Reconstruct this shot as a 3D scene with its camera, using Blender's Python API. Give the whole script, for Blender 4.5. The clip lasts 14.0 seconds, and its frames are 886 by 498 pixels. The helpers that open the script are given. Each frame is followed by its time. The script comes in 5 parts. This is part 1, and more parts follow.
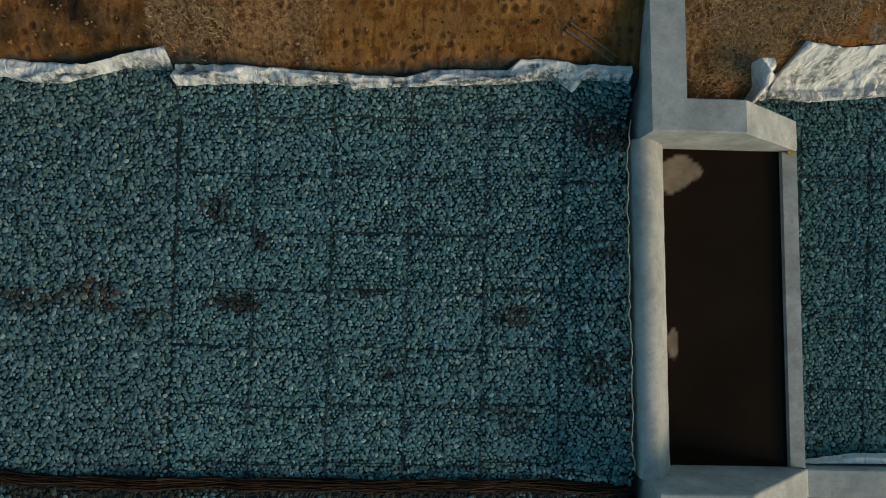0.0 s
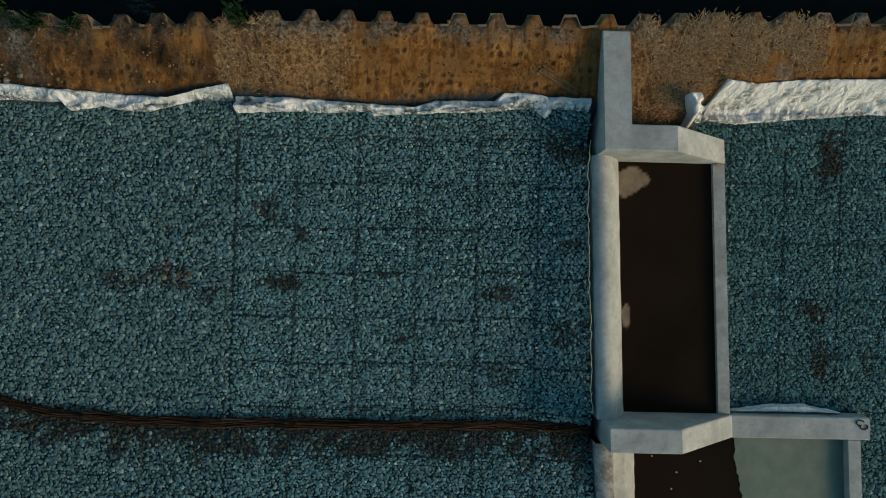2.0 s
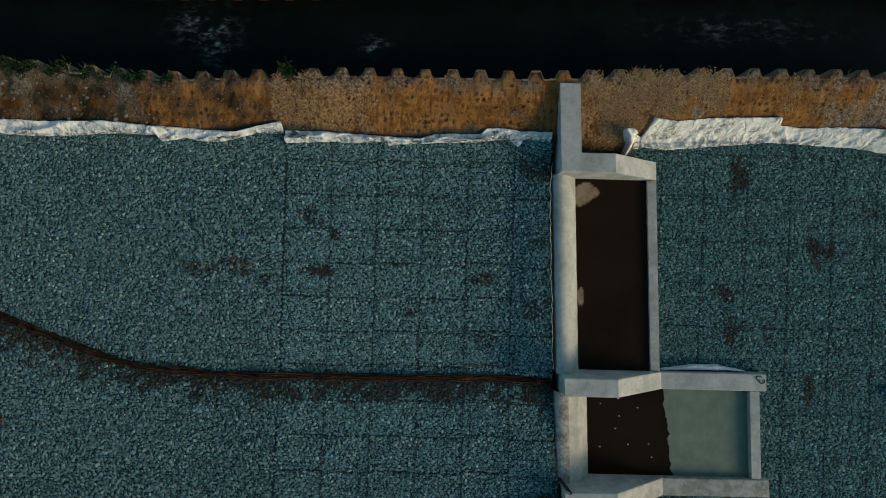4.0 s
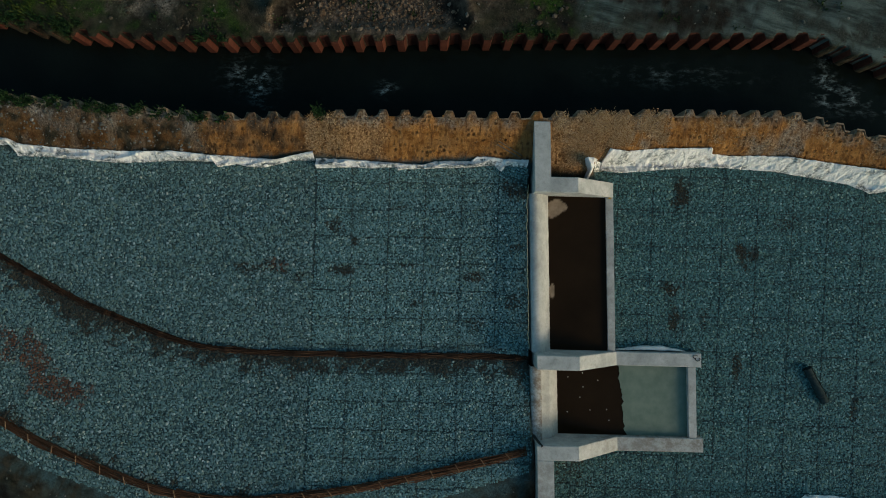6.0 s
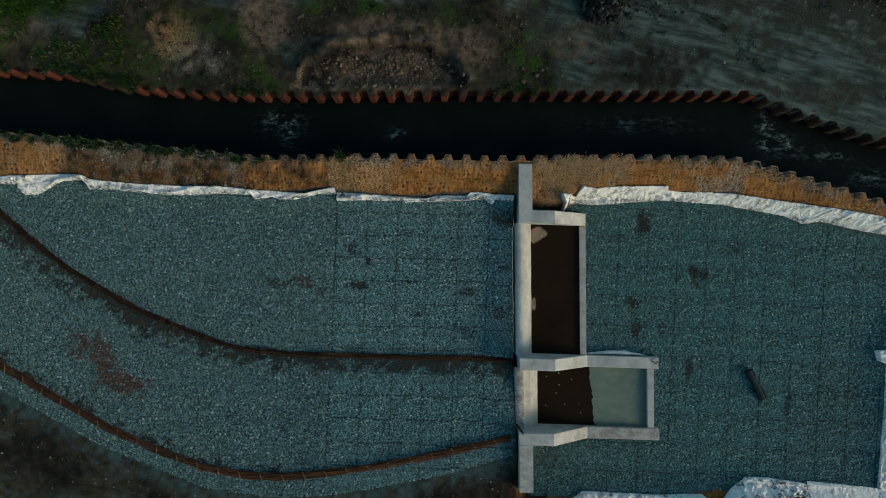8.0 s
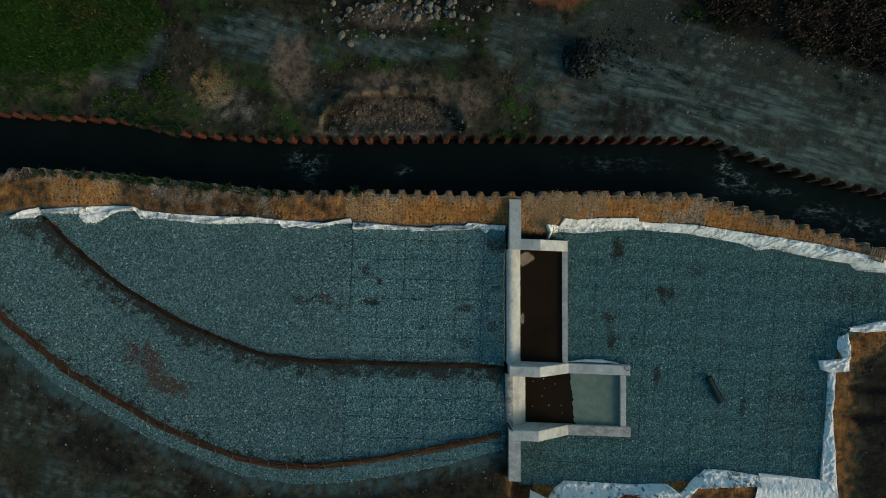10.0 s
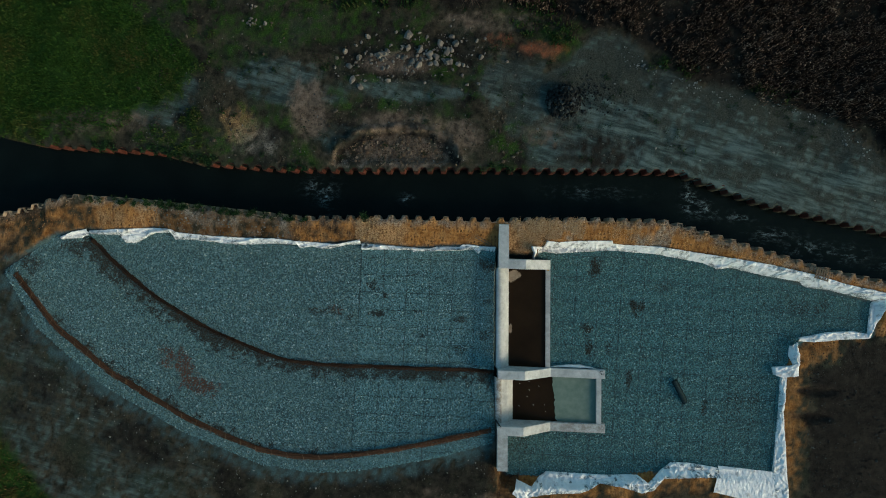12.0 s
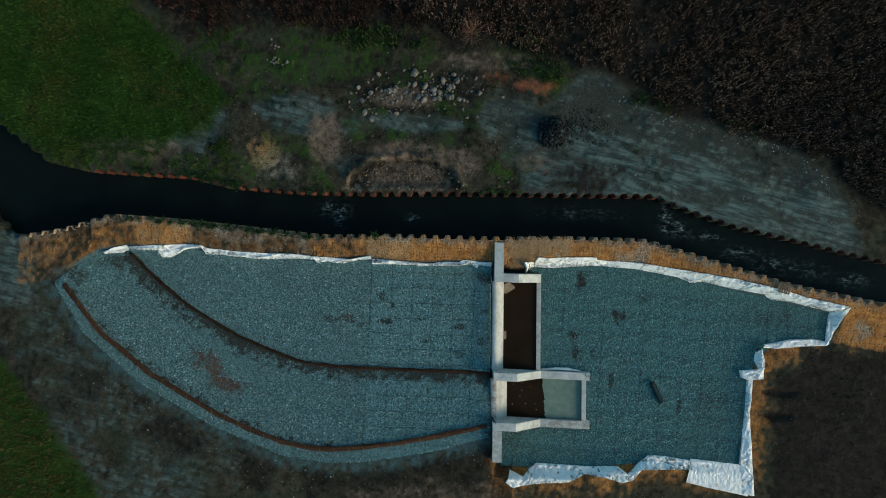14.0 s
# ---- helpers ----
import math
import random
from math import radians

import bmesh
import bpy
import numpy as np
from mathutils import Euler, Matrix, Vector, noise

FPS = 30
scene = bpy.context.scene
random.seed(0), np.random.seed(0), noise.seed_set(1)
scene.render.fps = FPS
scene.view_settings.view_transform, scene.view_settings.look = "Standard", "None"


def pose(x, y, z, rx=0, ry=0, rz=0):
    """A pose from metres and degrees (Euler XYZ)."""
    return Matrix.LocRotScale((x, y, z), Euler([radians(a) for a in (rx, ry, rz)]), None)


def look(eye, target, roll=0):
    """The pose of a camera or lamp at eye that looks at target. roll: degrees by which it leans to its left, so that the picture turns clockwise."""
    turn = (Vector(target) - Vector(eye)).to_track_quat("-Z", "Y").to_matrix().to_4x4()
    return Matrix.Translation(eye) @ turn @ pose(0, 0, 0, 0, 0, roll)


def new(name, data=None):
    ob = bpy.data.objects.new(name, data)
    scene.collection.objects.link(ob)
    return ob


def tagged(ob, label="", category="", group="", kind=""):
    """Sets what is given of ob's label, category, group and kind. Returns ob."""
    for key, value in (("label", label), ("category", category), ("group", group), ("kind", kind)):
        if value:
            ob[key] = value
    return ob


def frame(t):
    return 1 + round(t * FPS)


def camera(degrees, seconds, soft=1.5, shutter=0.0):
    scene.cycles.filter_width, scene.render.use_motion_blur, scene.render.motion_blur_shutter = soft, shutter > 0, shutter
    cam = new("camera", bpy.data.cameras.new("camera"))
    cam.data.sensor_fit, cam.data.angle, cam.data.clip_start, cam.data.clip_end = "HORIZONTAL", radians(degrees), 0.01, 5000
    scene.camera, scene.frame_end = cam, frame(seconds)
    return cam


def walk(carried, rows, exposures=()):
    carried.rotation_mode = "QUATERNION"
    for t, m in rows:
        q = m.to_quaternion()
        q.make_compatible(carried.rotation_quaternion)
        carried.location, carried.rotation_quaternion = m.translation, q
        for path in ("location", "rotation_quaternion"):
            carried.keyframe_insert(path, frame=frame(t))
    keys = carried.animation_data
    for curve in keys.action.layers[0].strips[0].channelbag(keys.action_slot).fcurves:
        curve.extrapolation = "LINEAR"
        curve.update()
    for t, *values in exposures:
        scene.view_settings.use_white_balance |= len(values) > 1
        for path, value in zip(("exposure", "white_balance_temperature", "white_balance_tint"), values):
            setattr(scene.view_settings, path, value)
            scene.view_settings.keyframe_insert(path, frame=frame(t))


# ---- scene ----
# The camera climbs over the weir, looking straight down.
cam = camera(69.0, 14.0, soft=1.0)
EXPOSURE, KELVIN, TINT = -0.15, 6000, -22
ROWS = [  # seconds, metres east, north, up, degrees of tilt north, tilt sideways, heading
    (0.0, -0.040, 0.114, 17.037, 1.190, -1.187, 1.310),
    (0.5, -0.038, 0.085, 17.900, 1.170, -1.131, 1.333),
    (1.0, -0.050, 0.008, 18.917, 1.030, -1.102, 1.359),
    (1.5, -0.091, -0.070, 20.192, 1.029, -1.004, 1.377),
    (2.0, -0.090, -0.162, 21.735, 0.916, -0.990, 1.385),
    (2.5, -0.094, -0.246, 23.449, 0.868, -0.878, 1.401),
    (3.0, -0.058, -0.329, 25.196, 0.798, -0.858, 1.429),
    (5.5, 0.087, -0.200, 34.164, 0.456, -0.527, 1.464),
    (6.0, 0.151, 0.031, 35.954, 0.325, -0.490, 1.519),
    (6.5, 0.196, 0.307, 37.739, 0.248, -0.415, 1.584),
    (7.0, 0.222, 0.653, 39.497, 0.185, -0.325, 1.671),
    (7.5, 0.249, 1.058, 41.251, 0.136, -0.254, 1.804),
    (8.0, 0.286, 1.492, 43.006, 0.069, -0.226, 1.892),
    (10.5, 0.447, 3.915, 51.531, -0.251, 0.179, 2.204),
    (11.0, 0.572, 4.388, 53.239, -0.314, 0.238, 2.267),
    (11.5, 0.691, 4.850, 54.953, -0.381, 0.249, 2.339),
    (12.0, 0.741, 5.307, 56.640, -0.448, 0.321, 2.416),
    (12.5, 0.726, 5.766, 58.325, -0.505, 0.419, 2.491),
    (13.0, 0.698, 6.228, 59.993, -0.558, 0.497, 2.545),
    (13.5, 0.714, 6.686, 61.641, -0.633, 0.581, 2.591),
    (14.0, 0.781, 7.143, 63.309, -0.737, 0.571, 2.646),
]
walk(cam, [(t, pose(x, y, z, a, b, g)) for t, x, y, z, a, b, g in ROWS], exposures=[(0.0, EXPOSURE - 0.20, KELVIN, TINT), (7.0, EXPOSURE - 0.04, KELVIN - 50, TINT), (10.5, EXPOSURE + 0.12, KELVIN - 300, TINT - 2), (14.0, EXPOSURE + 0.48, KELVIN - 550, TINT - 3)])

# ---- light: a dim evening sky, a low warm glow from the south-east ----
SUN_UP, SUN_EAST_OF_NORTH = 20.0, 114.0
world = bpy.data.worlds.new("evening_sky")
scene.world = world
world.use_nodes = True
sky = world.node_tree.nodes.new("ShaderNodeTexSky")
sky.sky_type, sky.sun_disc = "NISHITA", False
sky.sun_elevation, sky.sun_rotation = radians(SUN_UP), radians(SUN_EAST_OF_NORTH)
sky.air_density, sky.dust_density, sky.ozone_density = 1.0, 1.5, 1.5
background = world.node_tree.nodes["Background"]
background.inputs["Strength"].default_value = 0.13
world.node_tree.links.new(sky.outputs["Color"], background.inputs["Color"])
sun = new("sun", bpy.data.lights.new("sun", "SUN"))
sun.data.energy, sun.data.angle, sun.data.color = 2.5, radians(24), (1.0, 0.59, 0.43)
up, az = radians(SUN_UP), radians(SUN_EAST_OF_NORTH)
sun.matrix_world = look((math.sin(az) * math.cos(up) * 90, math.cos(az) * math.cos(up) * 90, math.sin(up) * 90), (0, 0, 0))


# ---- small tools ----
rng = np.random.default_rng(7)


def hash2(i, j, seed):
    h = (i.astype(np.int64) * 374761393 + j.astype(np.int64) * 668265263 + seed * 974634777) & 0x7FFFFFFF
    h = ((h ^ (h >> 13)) * 1274126177) & 0x7FFFFFFF
    return ((h ^ (h >> 16)) & 0xFFFF) / 65535.0


def wander(x, y, seed=0):
    """Smooth value noise, 0 to 1, one unit across."""
    x, y = np.asarray(x, float), np.asarray(y, float)
    i, j = np.floor(x), np.floor(y)
    u, v = x - i, y - j
    u, v = u * u * (3 - 2 * u), v * v * (3 - 2 * v)
    a, b = hash2(i, j, seed), hash2(i + 1, j, seed)
    c, d = hash2(i, j + 1, seed), hash2(i + 1, j + 1, seed)
    return (a * (1 - u) + b * u) * (1 - v) + (c * (1 - u) + d * u) * v


def fbm(x, y, seed=0, octaves=4):
    total, size, weight = 0.0, 1.0, 0.5
    for k in range(octaves):
        total = total + weight * wander(np.asarray(x) * size, np.asarray(y) * size, seed + k)
        size, weight = size * 2.03, weight * 0.5
    return total / (1 - 0.5 ** octaves)


def smooth(a, b, v):
    w = np.clip((np.asarray(v, float) - a) / (b - a), 0, 1)
    return w * w * (3 - 2 * w)


def away(x, y, points, closed=False):
    """Distance from (x, y) to a line through points."""
    best = np.full(np.shape(x), 1e9)
    pairs = list(zip(points[:-1], points[1:])) + ([(points[-1], points[0])] if closed else [])
    for (ax, ay), (bx, by) in pairs:
        dx, dy = bx - ax, by - ay
        w = np.clip(((x - ax) * dx + (y - ay) * dy) / (dx * dx + dy * dy + 1e-9), 0, 1)
        best = np.minimum(best, np.hypot(x - ax - w * dx, y - ay - w * dy))
    return best


def inside(x, y, points):
    """Signed distance to a closed outline, positive within."""
    odd = np.zeros(np.shape(x), bool)
    for (ax, ay), (bx, by) in zip(points, points[1:] + points[:1]):
        if ay != by:
            odd ^= ((ay > y) != (by > y)) & (x < (bx - ax) * (y - ay) / (by - ay) + ax)
    return np.where(odd, 1, -1) * away(x, y, points, True)


def along(points, x):
    return np.interp(x, [p[0] for p in points], [p[1] for p in points])


def mesh_of(name, verts, faces, material, soft=False):
    data = bpy.data.meshes.new(name)
    verts = np.asarray(verts, float).reshape(-1, 3)
    if isinstance(faces, np.ndarray):
        n, k = faces.shape
        data.vertices.add(len(verts))
        data.vertices.foreach_set("co", verts.ravel())
        data.loops.add(n * k)
        data.loops.foreach_set("vertex_index", faces.astype(np.int32).ravel())
        data.polygons.add(n)
        data.polygons.foreach_set("loop_start", np.arange(0, n * k, k, dtype=np.int32))
        data.update(calc_edges=True)
    else:
        data.from_pydata(verts.tolist(), [], faces)
    data.validate()
    data.materials.append(material)
    data.polygons.foreach_set("use_smooth", [soft] * len(data.polygons))
    return data


def values(data, name, numbers):
    layer = data.attributes.new(name, "FLOAT", "POINT")
    layer.data.foreach_set("value", np.asarray(numbers, np.float32).ravel())


def child(name, data, parent, label="", kind=""):
    ob = new(name, data)
    ob.parent = parent
    return tagged(ob, label, kind=kind)


def part(name, bm, material, parent, label="", soft=False):
    data = bpy.data.meshes.new(name)
    bm.to_mesh(data)
    bm.free()
    data.materials.append(material)
    data.polygons.foreach_set("use_smooth", [soft] * len(data.polygons))
    return child(name, data, parent, label)


def holder(name, place, label, category, group="", kind=""):
    ob = new(name)
    ob.location = place
    ob.empty_display_size = 0.2
    return tagged(ob, label, category, group, kind)


def grid_faces(rows, cols):
    i = np.arange(rows * cols).reshape(rows, cols)
    return np.stack([i[:-1, :-1], i[:-1, 1:], i[1:, 1:], i[1:, :-1]], -1).reshape(-1, 4)


def tubes(paths, radii, sides=4):
    """Verts and quads of thin rods along paths (lists of points)."""
    verts, faces, base = [], [], 0
    for path, radius in zip(paths, radii):
        p = np.asarray(path, float)
        d = np.gradient(p, axis=0)
        d /= np.linalg.norm(d, axis=1)[:, None] + 1e-9
        ref = np.where(np.abs(d[:, 2:3]) > 0.9, [[1.0, 0, 0]], [[0, 0, 1.0]])
        a = np.cross(d, ref)
        a /= np.linalg.norm(a, axis=1)[:, None] + 1e-9
        b = np.cross(d, a)
        angle = np.arange(sides) * 2 * np.pi / sides
        r = np.broadcast_to(np.asarray(radius, float), (len(p),))
        ring = p[:, None] + r[:, None, None] * (a[:, None] * np.cos(angle)[None, :, None] + b[:, None] * np.sin(angle)[None, :, None])
        verts.append(ring.reshape(-1, 3))
        i = base + np.arange(len(p) * sides).reshape(len(p), sides)
        j = np.roll(i, -1, 1)
        faces.append(np.stack([i[:-1], j[:-1], j[1:], i[1:]], -1).reshape(-1, 4))
        base += len(p) * sides
    return np.concatenate(verts), np.concatenate(faces)


# ---- materials ----
def material(name, rough=0.8, metal=0.0):
    m = bpy.data.materials.new(name)
    m.use_nodes = True
    shader = m.node_tree.nodes["Principled BSDF"]
    if rough >= 0.75:
        shader.inputs["Specular IOR Level"].default_value = 0.12
    shader.inputs["Roughness"].default_value, shader.inputs["Metallic"].default_value = rough, metal
    return m, m.node_tree, shader


def node(tree, kind, **inputs):
    n = tree.nodes.new(kind)
    for key, value in inputs.items():
        socket = n.inputs[key.replace("_", " ")]
        if isinstance(value, bpy.types.NodeSocket):
            tree.links.new(value, socket)
        else:
            socket.default_value = value
    return n


def place_of(tree):
    return tree.nodes.new("ShaderNodeNewGeometry").outputs["Position"]


def speckle(tree, scale, detail=4.0, rough=0.6, vector=None):
    n = node(tree, "ShaderNodeTexNoise", Scale=scale, Detail=detail, Roughness=rough)
    tree.links.new(vector or place_of(tree), n.inputs["Vector"])
    return n.outputs["Fac"]


def band(tree, fac, low, high):
    n = node(tree, "ShaderNodeMapRange", Value=fac)
    n.inputs["From Min"].default_value, n.inputs["From Max"].default_value = low, high
    return n.outputs["Result"]


def mix(tree, fac, a, b, mode="MIX"):
    n = tree.nodes.new("ShaderNodeMix")
    n.data_type, n.blend_type = "RGBA", mode
    for index, value in ((0, fac), (6, a), (7, b)):
        if isinstance(value, bpy.types.NodeSocket):
            tree.links.new(value, n.inputs[index])
        else:
            n.inputs[index].default_value = value if index == 0 else (*value, 1.0)
    return n.outputs[2]


def times(tree, a, b):
    n = tree.nodes.new("ShaderNodeMath")
    n.operation = "MULTIPLY"
    for k, value in enumerate((a, b)):
        if isinstance(value, bpy.types.NodeSocket):
            tree.links.new(value, n.inputs[k])
        else:
            n.inputs[k].default_value = value
    return n.outputs[0]


def attribute(tree, name):
    n = tree.nodes.new("ShaderNodeAttribute")
    n.attribute_name = name
    return n.outputs["Fac"]


def relief(tree, shader, height, strength=0.5, distance=0.02):
    b = node(tree, "ShaderNodeBump", Strength=strength, Distance=distance, Height=height)
    tree.links.new(b.outputs["Normal"], shader.inputs["Normal"])


def colour(tree, shader, socket):
    tree.links.new(socket, shader.inputs["Base Color"])


def make_stone(name, per_object, tone=(1.0, 1.0, 1.0)):
    m, t, s = material(name, 0.75)
    if per_object:
        pick = t.nodes.new("ShaderNodeObjectInfo").outputs["Random"]
    else:
        pick = t.nodes.new("ShaderNodeNewGeometry").outputs["Random Per Island"]
    ramp = t.nodes.new("ShaderNodeValToRGB")
    ramp.color_ramp.elements[0].color, ramp.color_ramp.elements[1].color = (0.062, 0.108, 0.118, 1), (0.42, 0.54, 0.56, 1)
    for at, c in ((0.25, (0.105, 0.180, 0.195)), (0.65, (0.155, 0.258, 0.276)), (0.95, (0.215, 0.325, 0.342))):
        ramp.color_ramp.elements.new(at).color = (*c, 1)
    t.links.new(pick, ramp.inputs["Fac"])
    grain = speckle(t, 45.0)
    other = t.nodes.new("ShaderNodeTexWhiteNoise")
    other.noise_dimensions = "1D"
    t.links.new(pick, other.inputs["W"])
    hue = mix(t, band(t, other.outputs["Value"], 0.55, 1.0), (1.0, 1.0, 1.0), (1.12, 0.98, 0.80))
    c = mix(t, band(t, grain, 0.35, 0.7), ramp.outputs["Color"], (0.185, 0.28, 0.295), "MIX")
    c = mix(t, 0.22, ramp.outputs["Color"], c)
    c = mix(t, 1.0, mix(t, 1.0, c, tone, "MULTIPLY"), hue, "MULTIPLY")
    soil = mix(t, band(t, speckle(t, 9.0), 0.3, 0.7), (0.013, 0.012, 0.010), (0.056, 0.044, 0.028))
    # dirt also carries the shadow painted beside the weir crest
    c = mix(t, times(t, attribute(t, "dirt"), 0.90), c, soil)
    c = mix(t, times(t, attribute(t, "rust"), 0.88), c, (0.105, 0.046, 0.024))
    colour(t, s, c)
    relief(t, s, grain, 0.4, 0.01)
    return m


STONE, STONE_LOOSE = make_stone("crushed_stone", False, (0.92, 0.97, 0.97)), make_stone("crushed_stone_single", True, (0.92, 0.97, 0.97))
STONE_BED, STONE_EAST = make_stone("crushed_stone_bed", False, (0.83, 0.84, 0.84)), make_stone("crushed_stone_dark", False, (0.66, 0.78, 0.77))


def make_concrete():
    m, t, s = material("concrete", 0.82)
    big, fine = speckle(t, 0.9, 8.0, 0.65), speckle(t, 22.0, 6.0, 0.7)
    c = mix(t, band(t, big, 0.3, 0.7), (0.29, 0.30, 0.295), (0.56, 0.56, 0.545))
    c = mix(t, times(t, band(t, fine, 0.55, 0.8), 0.35), c, (0.30, 0.29, 0.27))
    streak = node(t, "ShaderNodeMapping", Vector=place_of(t))
    streak.inputs["Scale"].default_value = (4.0, 4.0, 0.5)
    c = mix(t, times(t, band(t, speckle(t, 1.5, 6.0, 0.7, streak.outputs["Vector"]), 0.55, 0.8), 0.55), c, (0.26, 0.22, 0.17))
    c = mix(t, times(t, attribute(t, "stain"), band(t, speckle(t, 2.6, 9.0, 0.75), 0.42, 0.58)), c, (0.15, 0.105, 0.065))
    worn = speckle(t, 3.5, 9.0, 0.75)
    c = mix(t, times(t, band(t, speckle(t, 11.0, 9.0, 0.8), 0.54, 0.70), 0.5), c, (0.17, 0.16, 0.14))
    c = mix(t, times(t, band(t, worn, 0.52, 0.66), 0.55), c, (0.27, 0.27, 0.24))
    c = mix(t, times(t, band(t, worn, 0.42, 0.3), 0.35), c, (0.66, 0.66, 0.62))
    colour(t, s, c)
    relief(t, s, fine, 0.35, 0.01)
    return m


CONCRETE = make_concrete()


def make_ground():
    m, t, s = material("ground_soil", 0.92)
    wide, middle, fine = speckle(t, 0.35, 8.0, 0.62), speckle(t, 1.6, 9.0, 0.72), speckle(t, 9.0, 8.0, 0.78)
    c = mix(t, band(t, middle, 0.38, 0.63), (0.014, 0.013, 0.008), (0.062, 0.052, 0.034))
    c = mix(t, times(t, band(t, wide, 0.45, 0.7), 0.7), c, (0.024, 0.036, 0.022))
    turned = node(t, "ShaderNodeMapping", Vector=place_of(t))
    turned.inputs["Rotation"].default_value = (0, 0, radians(13))
    driven = node(t, "ShaderNodeMapping", Vector=turned.outputs["Vector"])
    driven.inputs["Scale"].default_value = (0.35, 1.9, 1.0)
    scraped = speckle(t, 1.0, 9.0, 0.7, driven.outputs["Vector"])
    clay = mix(t, band(t, scraped, 0.42, 0.60), (0.034, 0.048, 0.044), (0.118, 0.152, 0.142))
    gravel = mix(t, band(t, fine, 0.35, 0.65), (0.030, 0.050, 0.054), (0.095, 0.150, 0.158))
    ruts = mix(t, band(t, fine, 0.4, 0.6), (0.018, 0.022, 0.018), (0.055, 0.060, 0.050))
    straw = mix(t, band(t, fine, 0.4, 0.62), (0.14, 0.070, 0.024), (0.52, 0.33, 0.165))
    sand = mix(t, band(t, middle, 0.38, 0.63), (0.20, 0.085, 0.020), (0.52, 0.26, 0.082))
    pale = mix(t, band(t, fine, 0.42, 0.6), (0.10, 0.085, 0.068), (0.40, 0.34, 0.27))
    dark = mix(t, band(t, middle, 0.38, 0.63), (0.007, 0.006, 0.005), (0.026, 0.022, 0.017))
    grass = mix(t, band(t, fine, 0.4, 0.62), (0.014, 0.036, 0.005), (0.050, 0.090, 0.014))
    earth = mix(t, band(t, middle, 0.36, 0.64), (0.055, 0.040, 0.028), (0.20, 0.150, 0.112))
    red = mix(t, band(t, fine, 0.4, 0.62), (0.16, 0.05, 0.025), (0.26, 0.10, 0.05))
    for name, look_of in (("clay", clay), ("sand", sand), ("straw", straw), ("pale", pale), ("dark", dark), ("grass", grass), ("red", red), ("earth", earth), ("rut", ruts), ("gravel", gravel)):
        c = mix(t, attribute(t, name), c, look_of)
    combed = node(t, "ShaderNodeMapping", Vector=place_of(t))
    combed.inputs["Scale"].default_value = (5.5, 0.9, 1.0)
    ridges = speckle(t, 1.0, 7.0, 0.65, combed.outputs["Vector"])
    c = mix(t, times(t, times(t, band(t, ridges, 0.5, 0.68), attribute(t, "sand")), 0.8), c, (0.085, 0.038, 0.014))
    blot = times(t, band(t, speckle(t, 0.8, 8.0, 0.7), 0.5, 0.64), attribute(t, "sand"))
    c = mix(t, times(t, blot, 0.55), c, (0.17, 0.105, 0.055))
    dimple = node(t, "ShaderNodeTexVoronoi", Vector=place_of(t), Scale=3.3, Randomness=0.45)
    knots = times(t, times(t, band(t, dimple.outputs["Distance"], 0.42, 0.15), band(t, middle, 0.42, 0.58)), attribute(t, "sand"))
    c = mix(t, times(t, knots, 0.85), c, (0.075, 0.034, 0.012))
    pebble = node(t, "ShaderNodeTexVoronoi", Vector=place_of(t), Scale=7.0)
    c = mix(t, times(t, band(t, pebble.outputs["Distance"], 0.14, 0.08), band(t, wide, 0.5, 0.6)), c, (0.16, 0.16, 0.145))
    colour(t, s, c)
    both = t.nodes.new("ShaderNodeMath")
    both.operation = "ADD"
    t.links.new(middle, both.inputs[0])
    t.links.new(fine, both.inputs[1])
    lumps = t.nodes.new("ShaderNodeMath")
    lumps.operation = "SUBTRACT"
    t.links.new(both.outputs[0], lumps.inputs[0])
    t.links.new(knots, lumps.inputs[1])
    relief(t, s, lumps.outputs[0], 1.0, 0.12)
    return m


GROUND = make_ground()


def make_simple(name, low, high, scale, rough=0.8, metal=0.0, bump=0.3, per_object=False):
    m, t, s = material(name, rough, metal)
    n = speckle(t, scale, 5.0)
    c = mix(t, band(t, n, 0.3, 0.7), low, high)
    if per_object:
        c = mix(t, 0.5, c, mix(t, t.nodes.new("ShaderNodeObjectInfo").outputs["Random"], low, high))
    colour(t, s, c)
    relief(t, s, n, bump, 0.02)
    return m


def make_islands(name, stops, rough=0.85, patch=None):
    m, t, s = material(name, rough)
    ramp = t.nodes.new("ShaderNodeValToRGB")
    ramp.color_ramp.elements[0].color, ramp.color_ramp.elements[1].color = (*stops[0], 1), (*stops[-1], 1)
    for k, c in enumerate(stops[1:-1]):
        ramp.color_ramp.elements.new((k + 1) / (len(stops) - 1)).color = (*c, 1)
    t.links.new(t.nodes.new("ShaderNodeNewGeometry").outputs["Random Per Island"], ramp.inputs["Fac"])
    c = mix(t, band(t, speckle(t, 0.25, 3.0), 0.35, 0.65), ramp.outputs["Color"], tuple(v * 0.6 for v in stops[0]), "MIX")
    c = mix(t, 0.4, ramp.outputs["Color"], c)
    if patch:
        c = mix(t, times(t, band(t, speckle(t, 0.22, 6.0, 0.65), 0.48, 0.66), 0.75), c, patch)
    colour(t, s, c)
    return m


